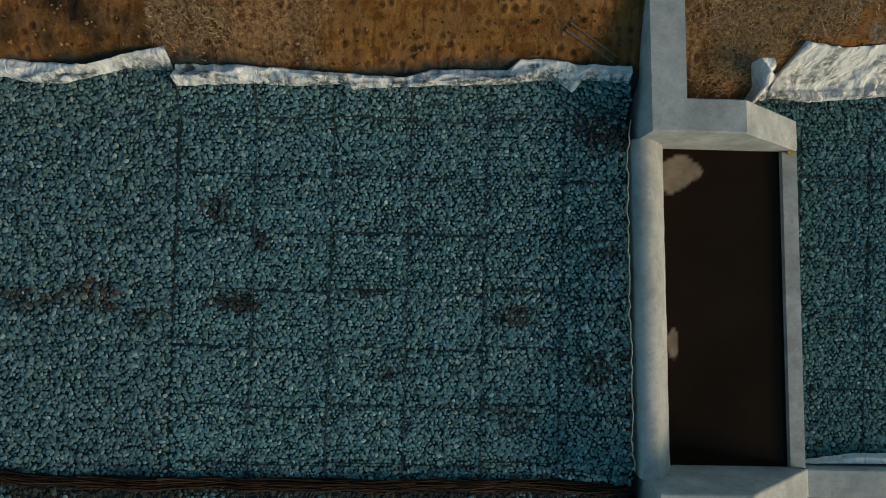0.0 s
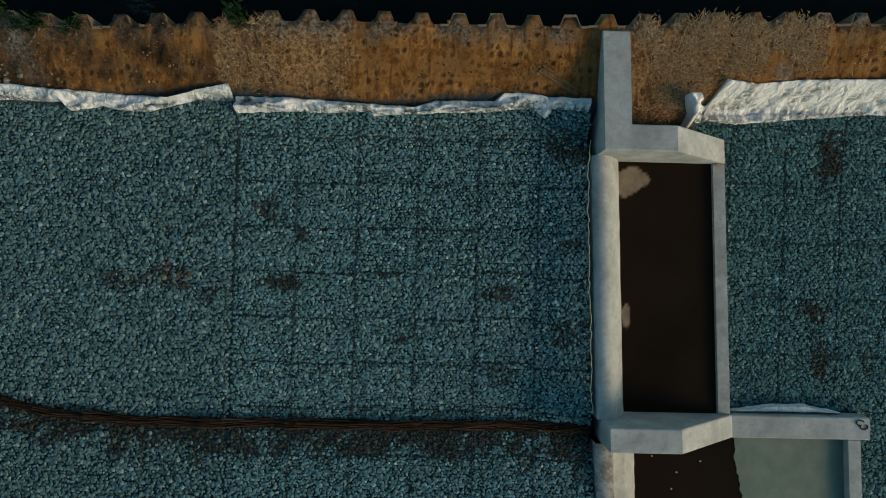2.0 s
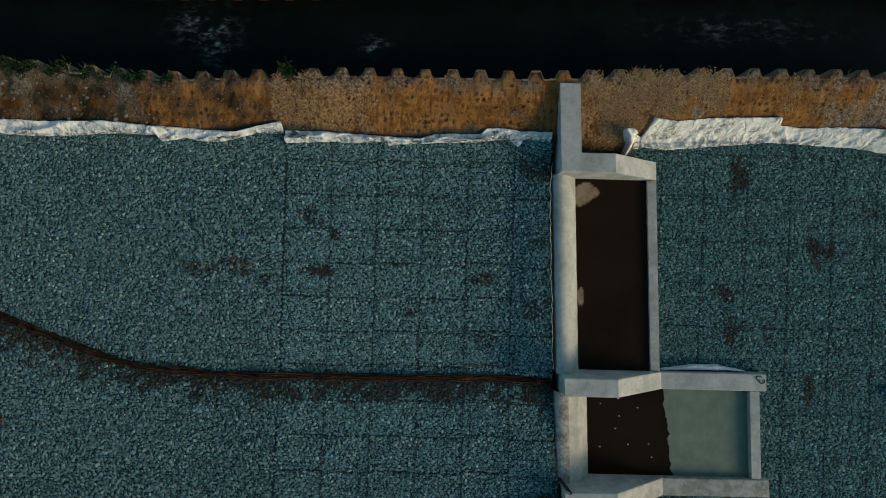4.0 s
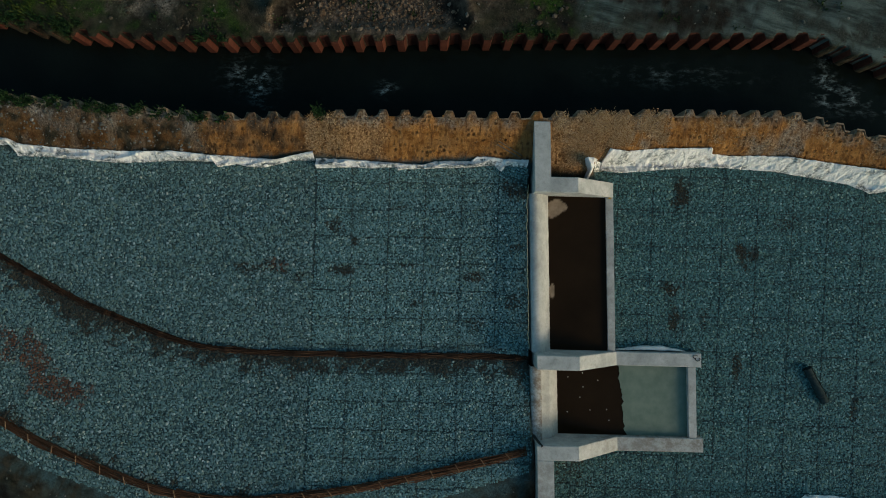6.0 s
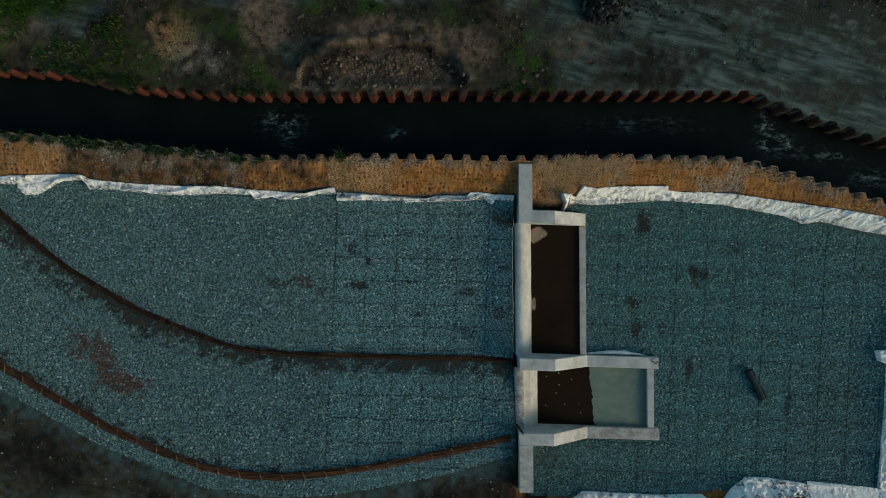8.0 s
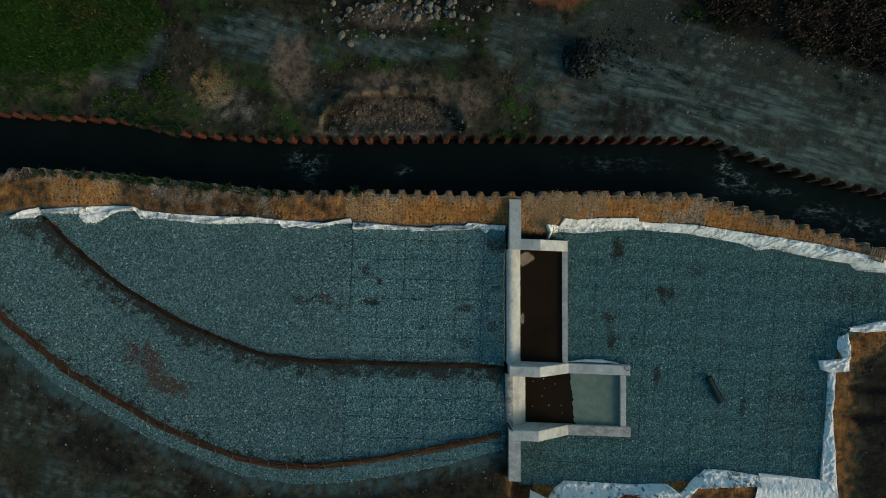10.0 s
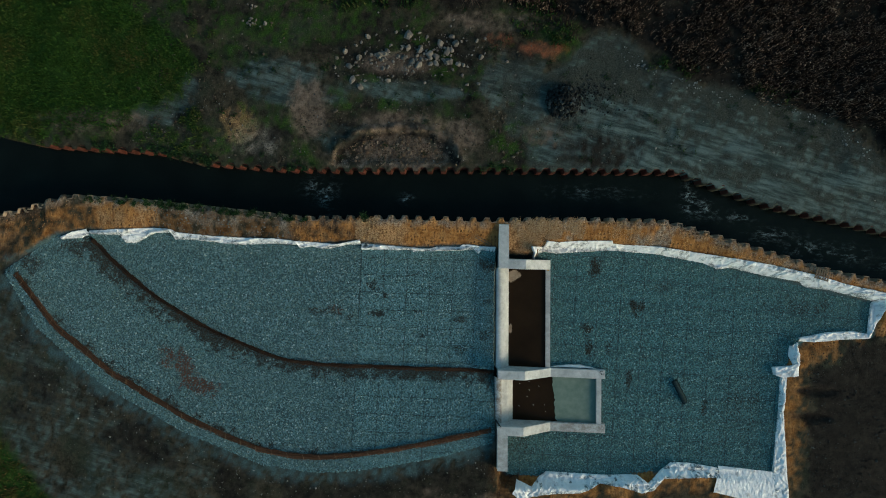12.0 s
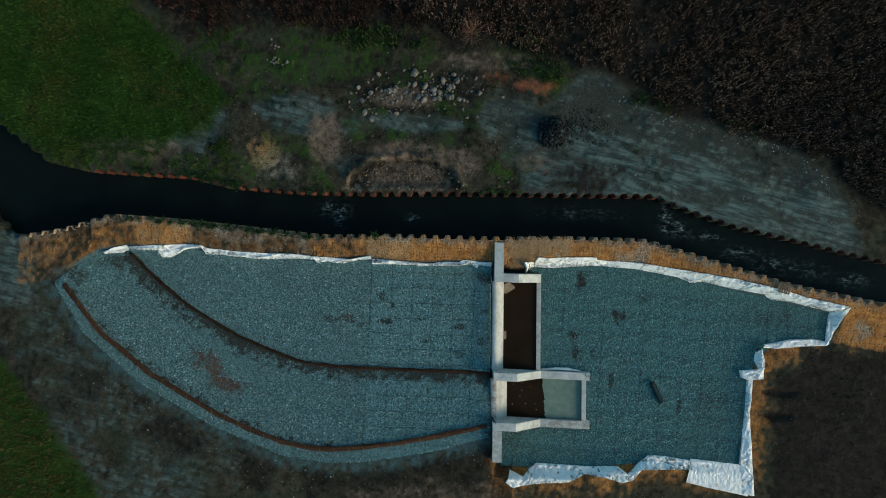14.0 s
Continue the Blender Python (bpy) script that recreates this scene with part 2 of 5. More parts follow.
def make_fabric():
    m, t, s = material("geotextile", 0.9)
    n, d = speckle(t, 3.0, 8.0, 0.7), speckle(t, 1.3, 9.0, 0.72)
    c = mix(t, band(t, n, 0.3, 0.7), (0.76, 0.75, 0.73), (0.88, 0.87, 0.855))
    c = mix(t, times(t, band(t, d, 0.56, 0.64), 0.55), c, (0.40, 0.34, 0.27))
    c = mix(t, times(t, attribute(t, "soiled"), band(t, speckle(t, 5.0, 9.0, 0.75), 0.42, 0.54)), c, (0.13, 0.15, 0.145))
    colour(t, s, c)
    bent = node(t, "ShaderNodeMapping", Vector=place_of(t))
    bent.inputs["Rotation"].default_value, bent.inputs["Scale"].default_value = (0, 0, 0.5), (1.9, 0.9, 1.2)
    wave = node(t, "ShaderNodeTexNoise", Vector=place_of(t), Scale=1.4, Detail=3.0)
    moved = t.nodes.new("ShaderNodeVectorMath")
    moved.operation = "ADD"
    t.links.new(bent.outputs["Vector"], moved.inputs[0])
    t.links.new(wave.outputs["Color"], moved.inputs[1])
    folds = []
    for scale in (1.1, 2.7):
        grain = node(t, "ShaderNodeTexNoise", Vector=moved.outputs["Vector"], Scale=scale, Detail=2.0)
        ridge = t.nodes.new("ShaderNodeMath")
        ridge.operation = "SUBTRACT"
        t.links.new(grain.outputs["Fac"], ridge.inputs[0])
        ridge.inputs[1].default_value = 0.5
        sharp = t.nodes.new("ShaderNodeMath")
        sharp.operation = "ABSOLUTE"
        t.links.new(ridge.outputs[0], sharp.inputs[0])
        folds.append(sharp.outputs[0])
    both = t.nodes.new("ShaderNodeMath")
    both.operation = "MULTIPLY_ADD"
    t.links.new(folds[1], both.inputs[0])
    both.inputs[1].default_value = 0.45
    t.links.new(folds[0], both.inputs[2])
    relief(t, s, both.outputs[0], 0.8, 0.24)
    return m


def make_water(name, tint, rough, scale, bump):
    m, t, s = material(name, rough)
    n = speckle(t, scale, 4.0)
    c = mix(t, band(t, speckle(t, 0.4, 4.0), 0.3, 0.7), tint, tuple(v * 1.7 for v in tint))
    torn = node(t, "ShaderNodeMapping", Vector=place_of(t))
    torn.inputs["Scale"].default_value = (1.6, 3.4, 1.0)
    c = mix(t, times(t, attribute(t, "foam"), band(t, speckle(t, 1.6, 9.0, 0.8, torn.outputs["Vector"]), 0.47, 0.60)), c, (0.50, 0.62, 0.63))
    c = mix(t, attribute(t, "silt"), c, mix(t, band(t, speckle(t, 2.5, 5.0), 0.35, 0.65), (0.20, 0.15, 0.105), (0.30, 0.235, 0.17)))
    colour(t, s, c)
    s.inputs["IOR"].default_value = 1.33
    s.inputs["Specular IOR Level"].default_value = 0.16
    relief(t, s, n, bump, 0.05)
    return m


FABRIC = make_fabric()
RIVER, POOL = make_water("river_water", (0.004, 0.006, 0.005), 0.10, 3.0, 0.5), make_water("pool_water", (0.013, 0.008, 0.004), 0.05, 2.0, 0.03)
SLAB = make_simple("wet_slab", (0.095, 0.140, 0.108), (0.16, 0.205, 0.160), 1.6, 0.5)
RUST = make_simple("rusted_steel", (0.032, 0.014, 0.010), (0.13, 0.046, 0.030), 5.0, 0.8, 0.2, 0.3, True)
PILE = make_simple("weathered_steel", (0.20, 0.14, 0.09), (0.33, 0.26, 0.185), 3.0, 0.8, 0.1, 0.3, True)
WIRE = make_simple("dark_wire", (0.016, 0.024, 0.026), (0.045, 0.060, 0.062), 20.0, 0.7, 0.2)
TWIG = make_islands("brushwood", [(0.060, 0.036, 0.022), (0.11, 0.060, 0.035), (0.16, 0.085, 0.05), (0.09, 0.05, 0.03)])
TWIG_DARK = make_islands("dark_brushwood", [(0.022, 0.014, 0.010), (0.042, 0.025, 0.016), (0.085, 0.050, 0.030), (0.035, 0.02, 0.013)])
STAKE = make_simple("peeled_stake", (0.12, 0.075, 0.045), (0.22, 0.15, 0.095), 8.0)
BOULDER = make_simple("boulder_stone", (0.060, 0.058, 0.052), (0.215, 0.190, 0.160), 1.6, 0.85, 0.0, 0.5, True)
DARKROCK = make_islands("dark_rubble", [(0.005, 0.006, 0.006), (0.010, 0.012, 0.012), (0.018, 0.021, 0.021), (0.060, 0.068, 0.068)])
BLACK = make_simple("black_rubber", (0.010, 0.010, 0.010), (0.022, 0.022, 0.022), 9.0, 0.6)
ROLLED = make_simple("rolled_mat", (0.016, 0.026, 0.028), (0.034, 0.050, 0.052), 6.0, 0.9)
GRASS = make_islands("grass_blades", [(0.018, 0.048, 0.005), (0.027, 0.062, 0.007), (0.033, 0.068, 0.009), (0.044, 0.068, 0.012)], 0.85, (0.066, 0.056, 0.016))
GRASS_DRY = make_islands("dry_grass", [(0.024, 0.038, 0.007), (0.055, 0.050, 0.015), (0.085, 0.062, 0.022), (0.10, 0.075, 0.028)], 0.85, (0.020, 0.050, 0.008))
WEED = make_islands("dead_weeds", [(0.018, 0.011, 0.007), (0.036, 0.023, 0.015), (0.070, 0.045, 0.030), (0.34, 0.24, 0.17)])
WEED_RED = make_islands("red_weeds", [(0.010, 0.006, 0.005), (0.022, 0.012, 0.010), (0.040, 0.021, 0.016), (0.12, 0.075, 0.055)])
LEAF = make_islands("green_leaves", [(0.010, 0.024, 0.008), (0.020, 0.042, 0.012), (0.034, 0.062, 0.018)])
LEAF_TALL = make_islands("tall_green_leaves", [(0.014, 0.034, 0.008), (0.028, 0.062, 0.012), (0.048, 0.086, 0.018), (0.10, 0.085, 0.03)])
BARE = make_islands("bare_branches", [(0.10, 0.055, 0.035), (0.17, 0.10, 0.065), (0.22, 0.14, 0.095)])
WOOD = make_simple("grey_wood", (0.10, 0.075, 0.050), (0.20, 0.155, 0.11), 7.0)
YELLOW = make_simple("yellow_paint", (0.42, 0.26, 0.05), (0.55, 0.36, 0.09), 12.0)
HOSE = make_simple("pale_hose", (0.30, 0.30, 0.20), (0.42, 0.42, 0.30), 4.0)
STRAW = make_islands("straw_stalks", [(0.30, 0.18, 0.08), (0.42, 0.27, 0.13), (0.55, 0.38, 0.21), (0.66, 0.50, 0.32)])
CLOD = make_islands("soil_clods", [(0.030, 0.024, 0.017), (0.055, 0.045, 0.032), (0.085, 0.068, 0.048), (0.11, 0.10, 0.08)])
HOLLOW = make_islands("hollow_rubble", [(0.065, 0.044, 0.028), (0.12, 0.082, 0.052), (0.19, 0.135, 0.088), (0.28, 0.22, 0.16)])
BANKCLOD = make_islands("sandy_clods", [(0.10, 0.045, 0.014), (0.17, 0.080, 0.026), (0.25, 0.125, 0.045), (0.40, 0.26, 0.13)])

# ---- plan: lines of the place, in metres ----
NEAR_BANK = [(-70, 14), (-44.6, 8.3), (-42, 5.7), (-40.4, 5.75), (-37.1, 6.4), (-32.2, 8.05), (-26.2, 7.9), (-19.6, 7.5), (-12, 7.0), (-4.4, 7.4), (3.7, 7.5), (11.8, 7.9),
             (18.8, 8.05), (20.5, 7.75), (28.1, 5.8), (33.5, 4.4), (42.6, 2.95), (70, -1.5)]
FAR_BANK = [(-70, 27), (-44.9, 17.6), (-41.4, 15.2), (-38.5, 13.1), (-34.7, 12.4), (-31.4, 12.3), (-24.8, 12.2), (-21, 11.4), (-14.4, 11.15), (-7.9, 11.3), (0.8, 11.7),
            (11.7, 12.06), (20.3, 12.34), (22.5, 11.5), (28, 9.8), (35, 8.5), (42.6, 7.0), (70, 2.0)]
FABRIC_LINE = [(-33.2, 4.4), (-30.2, 4.95), (-27.3, 4.75), (-24.9, 5.3), (-23.2, 4.75), (-20.2, 4.65), (-12.2, 4.4), (-6.8, 4.85), (-4.4, 4.6), (-1.85, 4.5), (0.5, 4.8), (2.7, 4.9), (4.9, 4.75)]
OUTER = [(-37.6, 1.4), (-34.4, -3.5), (-28.6, -8.2), (-21.3, -12.0), (-14.5, -14.5), (-10, -15.0), (-4.6, -14.4), (0.9, -13.2), (5.6, -11.7)]
ROLL_OUTER = [(-36.5, 1.2), (-35.4, -0.1), (-32.9, -3.2), (-28.0, -6.95), (-21.35, -10.6), (-17.5, -12.2), (-14.7, -13.15), (-12.0, -13.6), (-9.5, -13.65), (-6.5, -13.25), (-3.5, -12.75), (-0.1, -12.0), (5.55, -10.5)]
ROLL_INNER = [(-30.5, 4.6), (-28.8, 2.8), (-24.8, -0.35), (-19.6, -3.2), (-14.2, -5.2), (-12.6, -5.55), (-9.5, -5.75), (5.5, -5.65)]
BASIN_WEST = FABRIC_LINE + [(5.3, 3.4), (5.45, -5.3)] + OUTER[::-1]
BASIN_EAST = [(9.3, 5.1), (16.3, 5.4), (23.7, 4.5), (32.8, 2.7), (38.9, 1.4), (38.8, -1.0), (33.0, -1.4), (31.4, -2.8), (30.8, -5.2), (30.7, -10.3), (30.8, -13.8), (25.5, -13.8),
              (21.8, -13.6), (15.1, -15.0), (6.7, -15.0), (6.5, -10.9), (5.9, -5.0), (5.6, 4.2), (9.2, 4.25)]
WATER, BED, FLOOR_EAST = -0.5, -2.2, -1.12
PITCH = 1.18  # a pair of sheet piles


def corrugation(x):
    """Depth of the piles' trapezoid wave, 0 at the land side."""
    w = (np.asarray(x) / PITCH) % 1.0
    return 0.36 * np.clip(np.minimum(w - 0.22, 0.78 - w) / 0.12, 0, 1)


def near_edge(x):
    return along(NEAR_BANK, x) - 0.2 + corrugation(x)


def far_edge(x):
    return along(FAR_BANK, x) + 0.2 - corrugation(x + 0.4)


def near_top(x):
    return np.interp(x, [-45, -10, 6, 20, 42], [1.35, 1.5, 1.45, 1.15, 0.5])


def far_top(x):
    return np.interp(x, [-45, -10, 20, 42], [1.0, 1.25, 1.15, 0.7])


def basin_west_height(x, y):
    d_in, d_out = away(x, y, ROLL_INNER), away(x, y, ROLL_OUTER)
    south = y < along(ROLL_INNER, np.maximum(x, -30.5))
    south |= x < -30.5
    beyond = (y < along(ROLL_OUTER, np.clip(x, -36.5, 5.55)))
    ring = np.where(south, 0.08 + 0.85 * d_in / (d_in + d_out + 1e-6), 0.0)
    z = np.where(beyond, 0.95 + 0.08 * np.minimum(d_out, 1.5), ring)
    z = np.where(~south & (x > -30.5), 0.45 * smooth(1.1, 0.0, away(x, y, FABRIC_LINE)), z)
    # the stone climbs gently to the weir crest
    z = z + 0.42 * smooth(2.9, 5.1, x) * smooth(-5.9, -5.3, y)
    return z + 0.05 * (fbm(x / 1.7, y / 1.7, 5) - 0.5)


def basin_east_height(x, y):
    d = inside(x, y, BASIN_EAST)
    rise = smooth(1.6, 0.0, away(x, y, BASIN_EAST[:15]))
    return FLOOR_EAST + 0.22 * rise + 0.06 * (fbm(x / 1.9, y / 1.9, 9) - 0.5)


def ground_height(x, y):
    near, far = along(NEAR_BANK, x), along(FAR_BANK, x)
    plain = np.interp(x, [-45, 5, 9, 20, 31, 45], [1.0, 1.0, 0.1, -0.4, -0.85, -0.85])
    rough = (0.28 + 0.25 * smooth(near - 3.2, near - 2.0, y)) * (fbm(x / 2.6, y / 2.6, 21, 5) - 0.5)
    d_w, d_e = inside(x, y, BASIN_WEST), inside(x, y, BASIN_EAST)
    # the strip between basins and piles climbs to the piles' heads
    climb = smooth(0.0, 1.0, (near - y) / np.maximum(near - np.where(x < 5.5, along(FABRIC_LINE, np.maximum(x, -33.2)), near - 3.0), 0.5))
    strip = near_top(x) + 0.05 - climb * np.where(x < 5.5, 0.75, 0.95)
    z = np.where(y > near - 4, np.where((x < 5.5), np.where(x > -34, strip, plain), np.minimum(strip, 9)), plain)
    z = np.where((x > 5.5), np.maximum(z, plain) * smooth(near - 4.5, near - 2.5, y) + plain * (1 - smooth(near - 4.5, near - 2.5, y)), z)
    z = z + rough
    z = z + (basin_west_height(x, y) - 0.06 - z) * smooth(-0.7, 0.0, d_w)
    z = z + (basin_east_height(x, y) - 0.06 - z) * smooth(-0.9, 0.0, d_e)
    for cx, cy in ((34.2, -6.45), (34.0, -8.75)):
        z = z - 0.35 * smooth(1.0, 0.3, np.hypot((x - cx) / 2.6, (y - cy) / 0.6))
    # the far bank with a crescent scar, a track and a slope behind
    north = far_top(x) + 0.05 + 0.5 * (fbm(x / 3.3, y / 3.3, 33, 5) - 0.5) * smooth(0, 1.5, y - far)
    arc = np.hypot((x + 3.6) / 5.5, (y - 12.0) / 3.1) + 0.28 * (fbm(x / 1.2, y / 1.2, 34) - 0.5)
    scar = np.exp(-((arc - 1.06) / 0.07) ** 2) * (y > 12.4)
    pit = smooth(1.02, 0.9, arc) * smooth(0, 1, y - far - 0.2)
    north = north + 0.30 * scar - 0.45 * pit + 0.10 * np.maximum(y - 26, 0)
    north = np.minimum(north, 8 + 0 * x)
    return np.where(y > (near + far) / 2, north, z)


def ground_masks(x, y):
    near, far = along(NEAR_BANK, x), along(FAR_BANK, x)
    n, f = fbm(x / 2.2, y / 2.2, 50, 5), fbm(x / 0.7, y / 0.7, 60, 4)
    wob = 2.2 * (n - 0.5) + 1.2 * (f - 0.5)
    masks = {}
    bank = ((y < near + 0.6) & (y > near - 4.6) & (x > -41)).astype(float)
    grey_bank = smooth(-24.6, -24.0, x + 0.5 * wob) * smooth(-12.4, -13.0, x + 0.5 * wob)
    far_west = smooth(-29.0, -30.0, x + wob)
    bank_lit = bank * (1 - 0.7 * grey_bank) * (1 - 0.72 * far_west)
    straw_east = smooth(6.0, 6.2, x) * smooth(11.5, 9.0, x + wob)
    straw_west = smooth(-7.2, -7.0, x) * smooth(-2.4, -3.4, x + 0.4 * wob)
    brown_edge = smooth(5, 6.5, x) * smooth(-3.0, 0.0, inside(x, y, BASIN_EAST) + 0.8 * wob) * (y < near) * (y > -20)
    outside = smooth(0.15, -0.1, np.maximum(inside(x, y, BASIN_WEST), inside(x, y, BASIN_EAST)) - np.where((y > 3) | (x > 20), 0.45, 0.0) * -1)
    bank, bank_lit, brown_edge = bank * outside, bank_lit * outside, brown_edge * outside
    masks["sand"] = np.maximum(bank_lit, brown_edge * smooth(0.42, 0.55, n + 0.25 * (x < 36)))
    masks["straw"] = bank_lit * np.clip(np.maximum(straw_east, straw_west) + smooth(-12.8, -12.4, x) * smooth(-7.0, -7.2, x) * 0.2 + smooth(0.56, 0.66, n) * 0.6 * (x > 5) + smooth(-30, -29, x) * smooth(-24, -24.4, x) * 0.6, 0, 1)
    masks["pale"] = np.clip(bank * (grey_bank * smooth(0.5, 0.66, f) * (0.35 + 0.65 * smooth(1.6, 0.6, near - y)) + (x > 5.5) * smooth(0.55, 0.68, n) * 0.6 + smooth(0.9, 0.3, near - y) * 0.5), 0, 1)
    track = np.interp(x, [-46, 6, 14, 24, 34, 40, 46], [0, 17.2, 16.6, 15.2, 11.8, 10.2, 9])
    spot = lambda cx, cy, rx, ry, k=0.25: smooth(1.1, 0.55, np.hypot((x - cx) / rx, (y - cy) / ry) + k * wob)
    driven = smooth(-0.7, 0.5, inside(x, y, [(6.5, 20.0), (10, 20.6), (12.6, 23.6), (15.6, 23.6), (17.2, 21.3), (22.2, 19.6), (27.6, 18.8), (33.1, 17.4), (37.6, 14.1), (39.6, 11.4), (40.5, 6), (28, 9), (20.5, 11), (8, 12), (7, 15)]) + 0.45 * wob)
    masks["clay"] = np.clip((y > far) * np.maximum.reduce([driven, 0.75 * spot(-24.6, 16.2, 3.2, 1.9), 0.9 * spot(-22.3, 18.0, 1.2, 1.6), 0.8 * spot(-14.6, 19.2, 4.4, 1.5), 0.9 * spot(-12.5, 17.4, 4.6, 0.9),
                            0.75 * spot(-3, 18.3, 7.5, 1.0), 0.85 * spot(5.6, 19.4, 3.6, 2.6), 0.6 * spot(7.0, 16.4, 2.2, 2.2), 0.5 * spot(-9.0, 14.2, 2.6, 1.2)]), 0, 1)
    ring_w = inside(x, y, BASIN_WEST)
    masks["clay"] = np.maximum(masks["clay"], 0.32 * (y < 5) * (x < 6) * smooth(-1.0, -2.2, ring_w) * smooth(-16, -6, -np.abs(x + 30)) * smooth(0.34, 0.52, fbm(x / 3.5 + 4, y / 3.5, 210, 4)))
    masks["clay"] = np.maximum(masks["clay"], 0.8 * (y < 8) * smooth(1.3, 0.5, np.hypot((x + 42.5) / 3.2, (y - 2.5) / 4.0) + 0.2 * wob))
    masks["earth"] = np.clip((y > far) * np.maximum.reduce([0.95 * spot(-11.5, 16.4, 1.9, 2.7), 0.8 * spot(1.4, 14.6, 2.0, 1.7), 0.75 * spot(-3.4, 15.6, 4.6, 1.0), 0.6 * spot(8.6, 15.2, 2.0, 1.4), 0.8 * spot(-3.6, 13.0, 4.4, 1.7),
                             0.7 * spot(-4, 20.6, 3.4, 1.0), 0.6 * spot(-30, 14.6, 5.5, 1.3), 0.5 * spot(3.6, 24.4, 5.0, 1.0)]), 0, 1)
    masks["earth"] = np.maximum(masks["earth"], 0.35 * (y < -9) * (x > -13) * (x < 6) * smooth(-2.2, -3.4, ring_w + 0.5 * wob) * smooth(0.4, 0.55, n))
    masks["pale"] = np.maximum(masks["pale"], (y > far) * (smooth(1.1, 0.5, np.hypot((x + 3.6) / 3.6, (y - 13.0) / 1.7) + 0.25 * wob) * 0.42 + 0.35 * spot(-16.0, 13.6, 2.6, 1.6)
                               + smooth(1.1, 0.4, np.hypot((x + 11.7) / 1.6, (y - 16.8) / 2.4) + 0.3 * wob) * 0.45))
    masks["straw"] = np.maximum(masks["straw"], (y > far) * 0.6 * spot(-17.6, 14.7, 1.7, 1.7, 0.35))
    grass_nw = (y > far) * smooth(-0.8, 1.2, inside(x, y, [(-36, 12.4), (-29, 13.6), (-23, 17.0), (-21.5, 19), (-22.6, 21.2), (-26, 25), (-31, 29), (-34, 60), (-90, 60), (-90, 20), (-45, 17)]) + wob)
    grass_sw = (y < 0) * smooth(-0.6, 0.8, inside(x, y, [(-42.5, -6.6), (-39, -10.9), (-36, -14), (-32, -19.5), (-27, -30), (-27, -80), (-120, -80), (-120, -6)]) + 0.5 * wob)
    green = (y > far) * np.clip(smooth(1.2, 0.5, np.hypot((x - 6.5) / 2.2, (y - 14.5) / 2.4) + 0.4 * wob) + smooth(1.2, 0.5, np.hypot((x + 14) / 9, (y - 23.6) / 2.4) + 0.4 * wob)
                                + smooth(1.2, 0.5, np.hypot((x - 9) / 3.0, (y - 25.0) / 3.0) + 0.4 * wob) + 0.7 * smooth(1.2, 0.5, np.hypot((x + 19) / 2.4, (y - 13.4) / 1.8) + 0.4 * wob), 0, 1) * smooth(0.35, 0.5, f)
    masks["grass"] = np.clip(grass_nw + grass_sw + 0.6 * green, 0, 1)
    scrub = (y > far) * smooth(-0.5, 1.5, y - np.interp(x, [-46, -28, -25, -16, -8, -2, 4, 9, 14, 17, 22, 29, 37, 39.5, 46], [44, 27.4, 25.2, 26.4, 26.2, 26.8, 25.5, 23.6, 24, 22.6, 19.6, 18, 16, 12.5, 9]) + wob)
    dark_south = (y < -3) * (x < 6) * smooth(0.2, -1.2, inside(x, y, BASIN_WEST) + 0.6 * wob) * smooth(-5.5, -3.0, inside(x, y, BASIN_WEST)) * 0.85 * smooth(0.42, 0.58, fbm(x / 2.8, y / 2.8, 215, 4))
    dark_south = np.maximum(dark_south, (y < -9) * (x > -12) * (x < 8) * smooth(-0.3, -1.5, inside(x, y, BASIN_WEST)) * 0.75)
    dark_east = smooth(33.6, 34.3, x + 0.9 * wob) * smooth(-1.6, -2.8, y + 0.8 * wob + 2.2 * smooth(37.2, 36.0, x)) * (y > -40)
    # the two dug notches: dark soil with their shadow painted into it
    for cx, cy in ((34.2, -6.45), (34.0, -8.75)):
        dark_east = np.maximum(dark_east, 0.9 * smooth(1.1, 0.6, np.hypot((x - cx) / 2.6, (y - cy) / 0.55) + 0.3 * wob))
    west_bank = (y < 8) * smooth(-33.5, -35, x + wob) * smooth(0.5, 0.62, n) * 0.6
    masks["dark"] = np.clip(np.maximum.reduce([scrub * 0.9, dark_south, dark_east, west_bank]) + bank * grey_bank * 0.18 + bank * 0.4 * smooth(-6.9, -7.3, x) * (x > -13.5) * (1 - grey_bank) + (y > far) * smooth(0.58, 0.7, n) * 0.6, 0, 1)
    masks["gravel"] = np.maximum(1 - outside, 0.55 * (y < 3) * (x < 6) * smooth(-1.5, -0.3, ring_w + 0.2 * wob))
    masks["dark"] = np.clip(masks["dark"] * (1 - 0.8 * masks["clay"] * (y > far)) + 0.7 * (y > far) * (1 - 0.85 * masks["clay"]) * smooth(0.52, 0.62, fbm(x / 3.1 + 9, y / 1.3, 175, 5)), 0, 1)
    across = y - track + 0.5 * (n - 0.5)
    lines = smooth(0.55, 0.75, fbm(x / 6.0, across / 0.22, 160, 4))
    masks["rut"] = (y > far) * (x > 5) * masks["clay"] * np.clip(lines * 0.55 + smooth(0.46, 0.62, fbm(x / 5.0, across / 1.3, 165, 4)) * 0.6 + 0.45 * smooth(0.8, 3.0, across + 0.6 * wob), 0, 1)
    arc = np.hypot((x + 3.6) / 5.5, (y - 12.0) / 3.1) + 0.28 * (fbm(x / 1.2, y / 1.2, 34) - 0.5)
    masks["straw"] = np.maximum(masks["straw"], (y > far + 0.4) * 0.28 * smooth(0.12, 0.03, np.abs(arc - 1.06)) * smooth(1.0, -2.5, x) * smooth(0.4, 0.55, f))
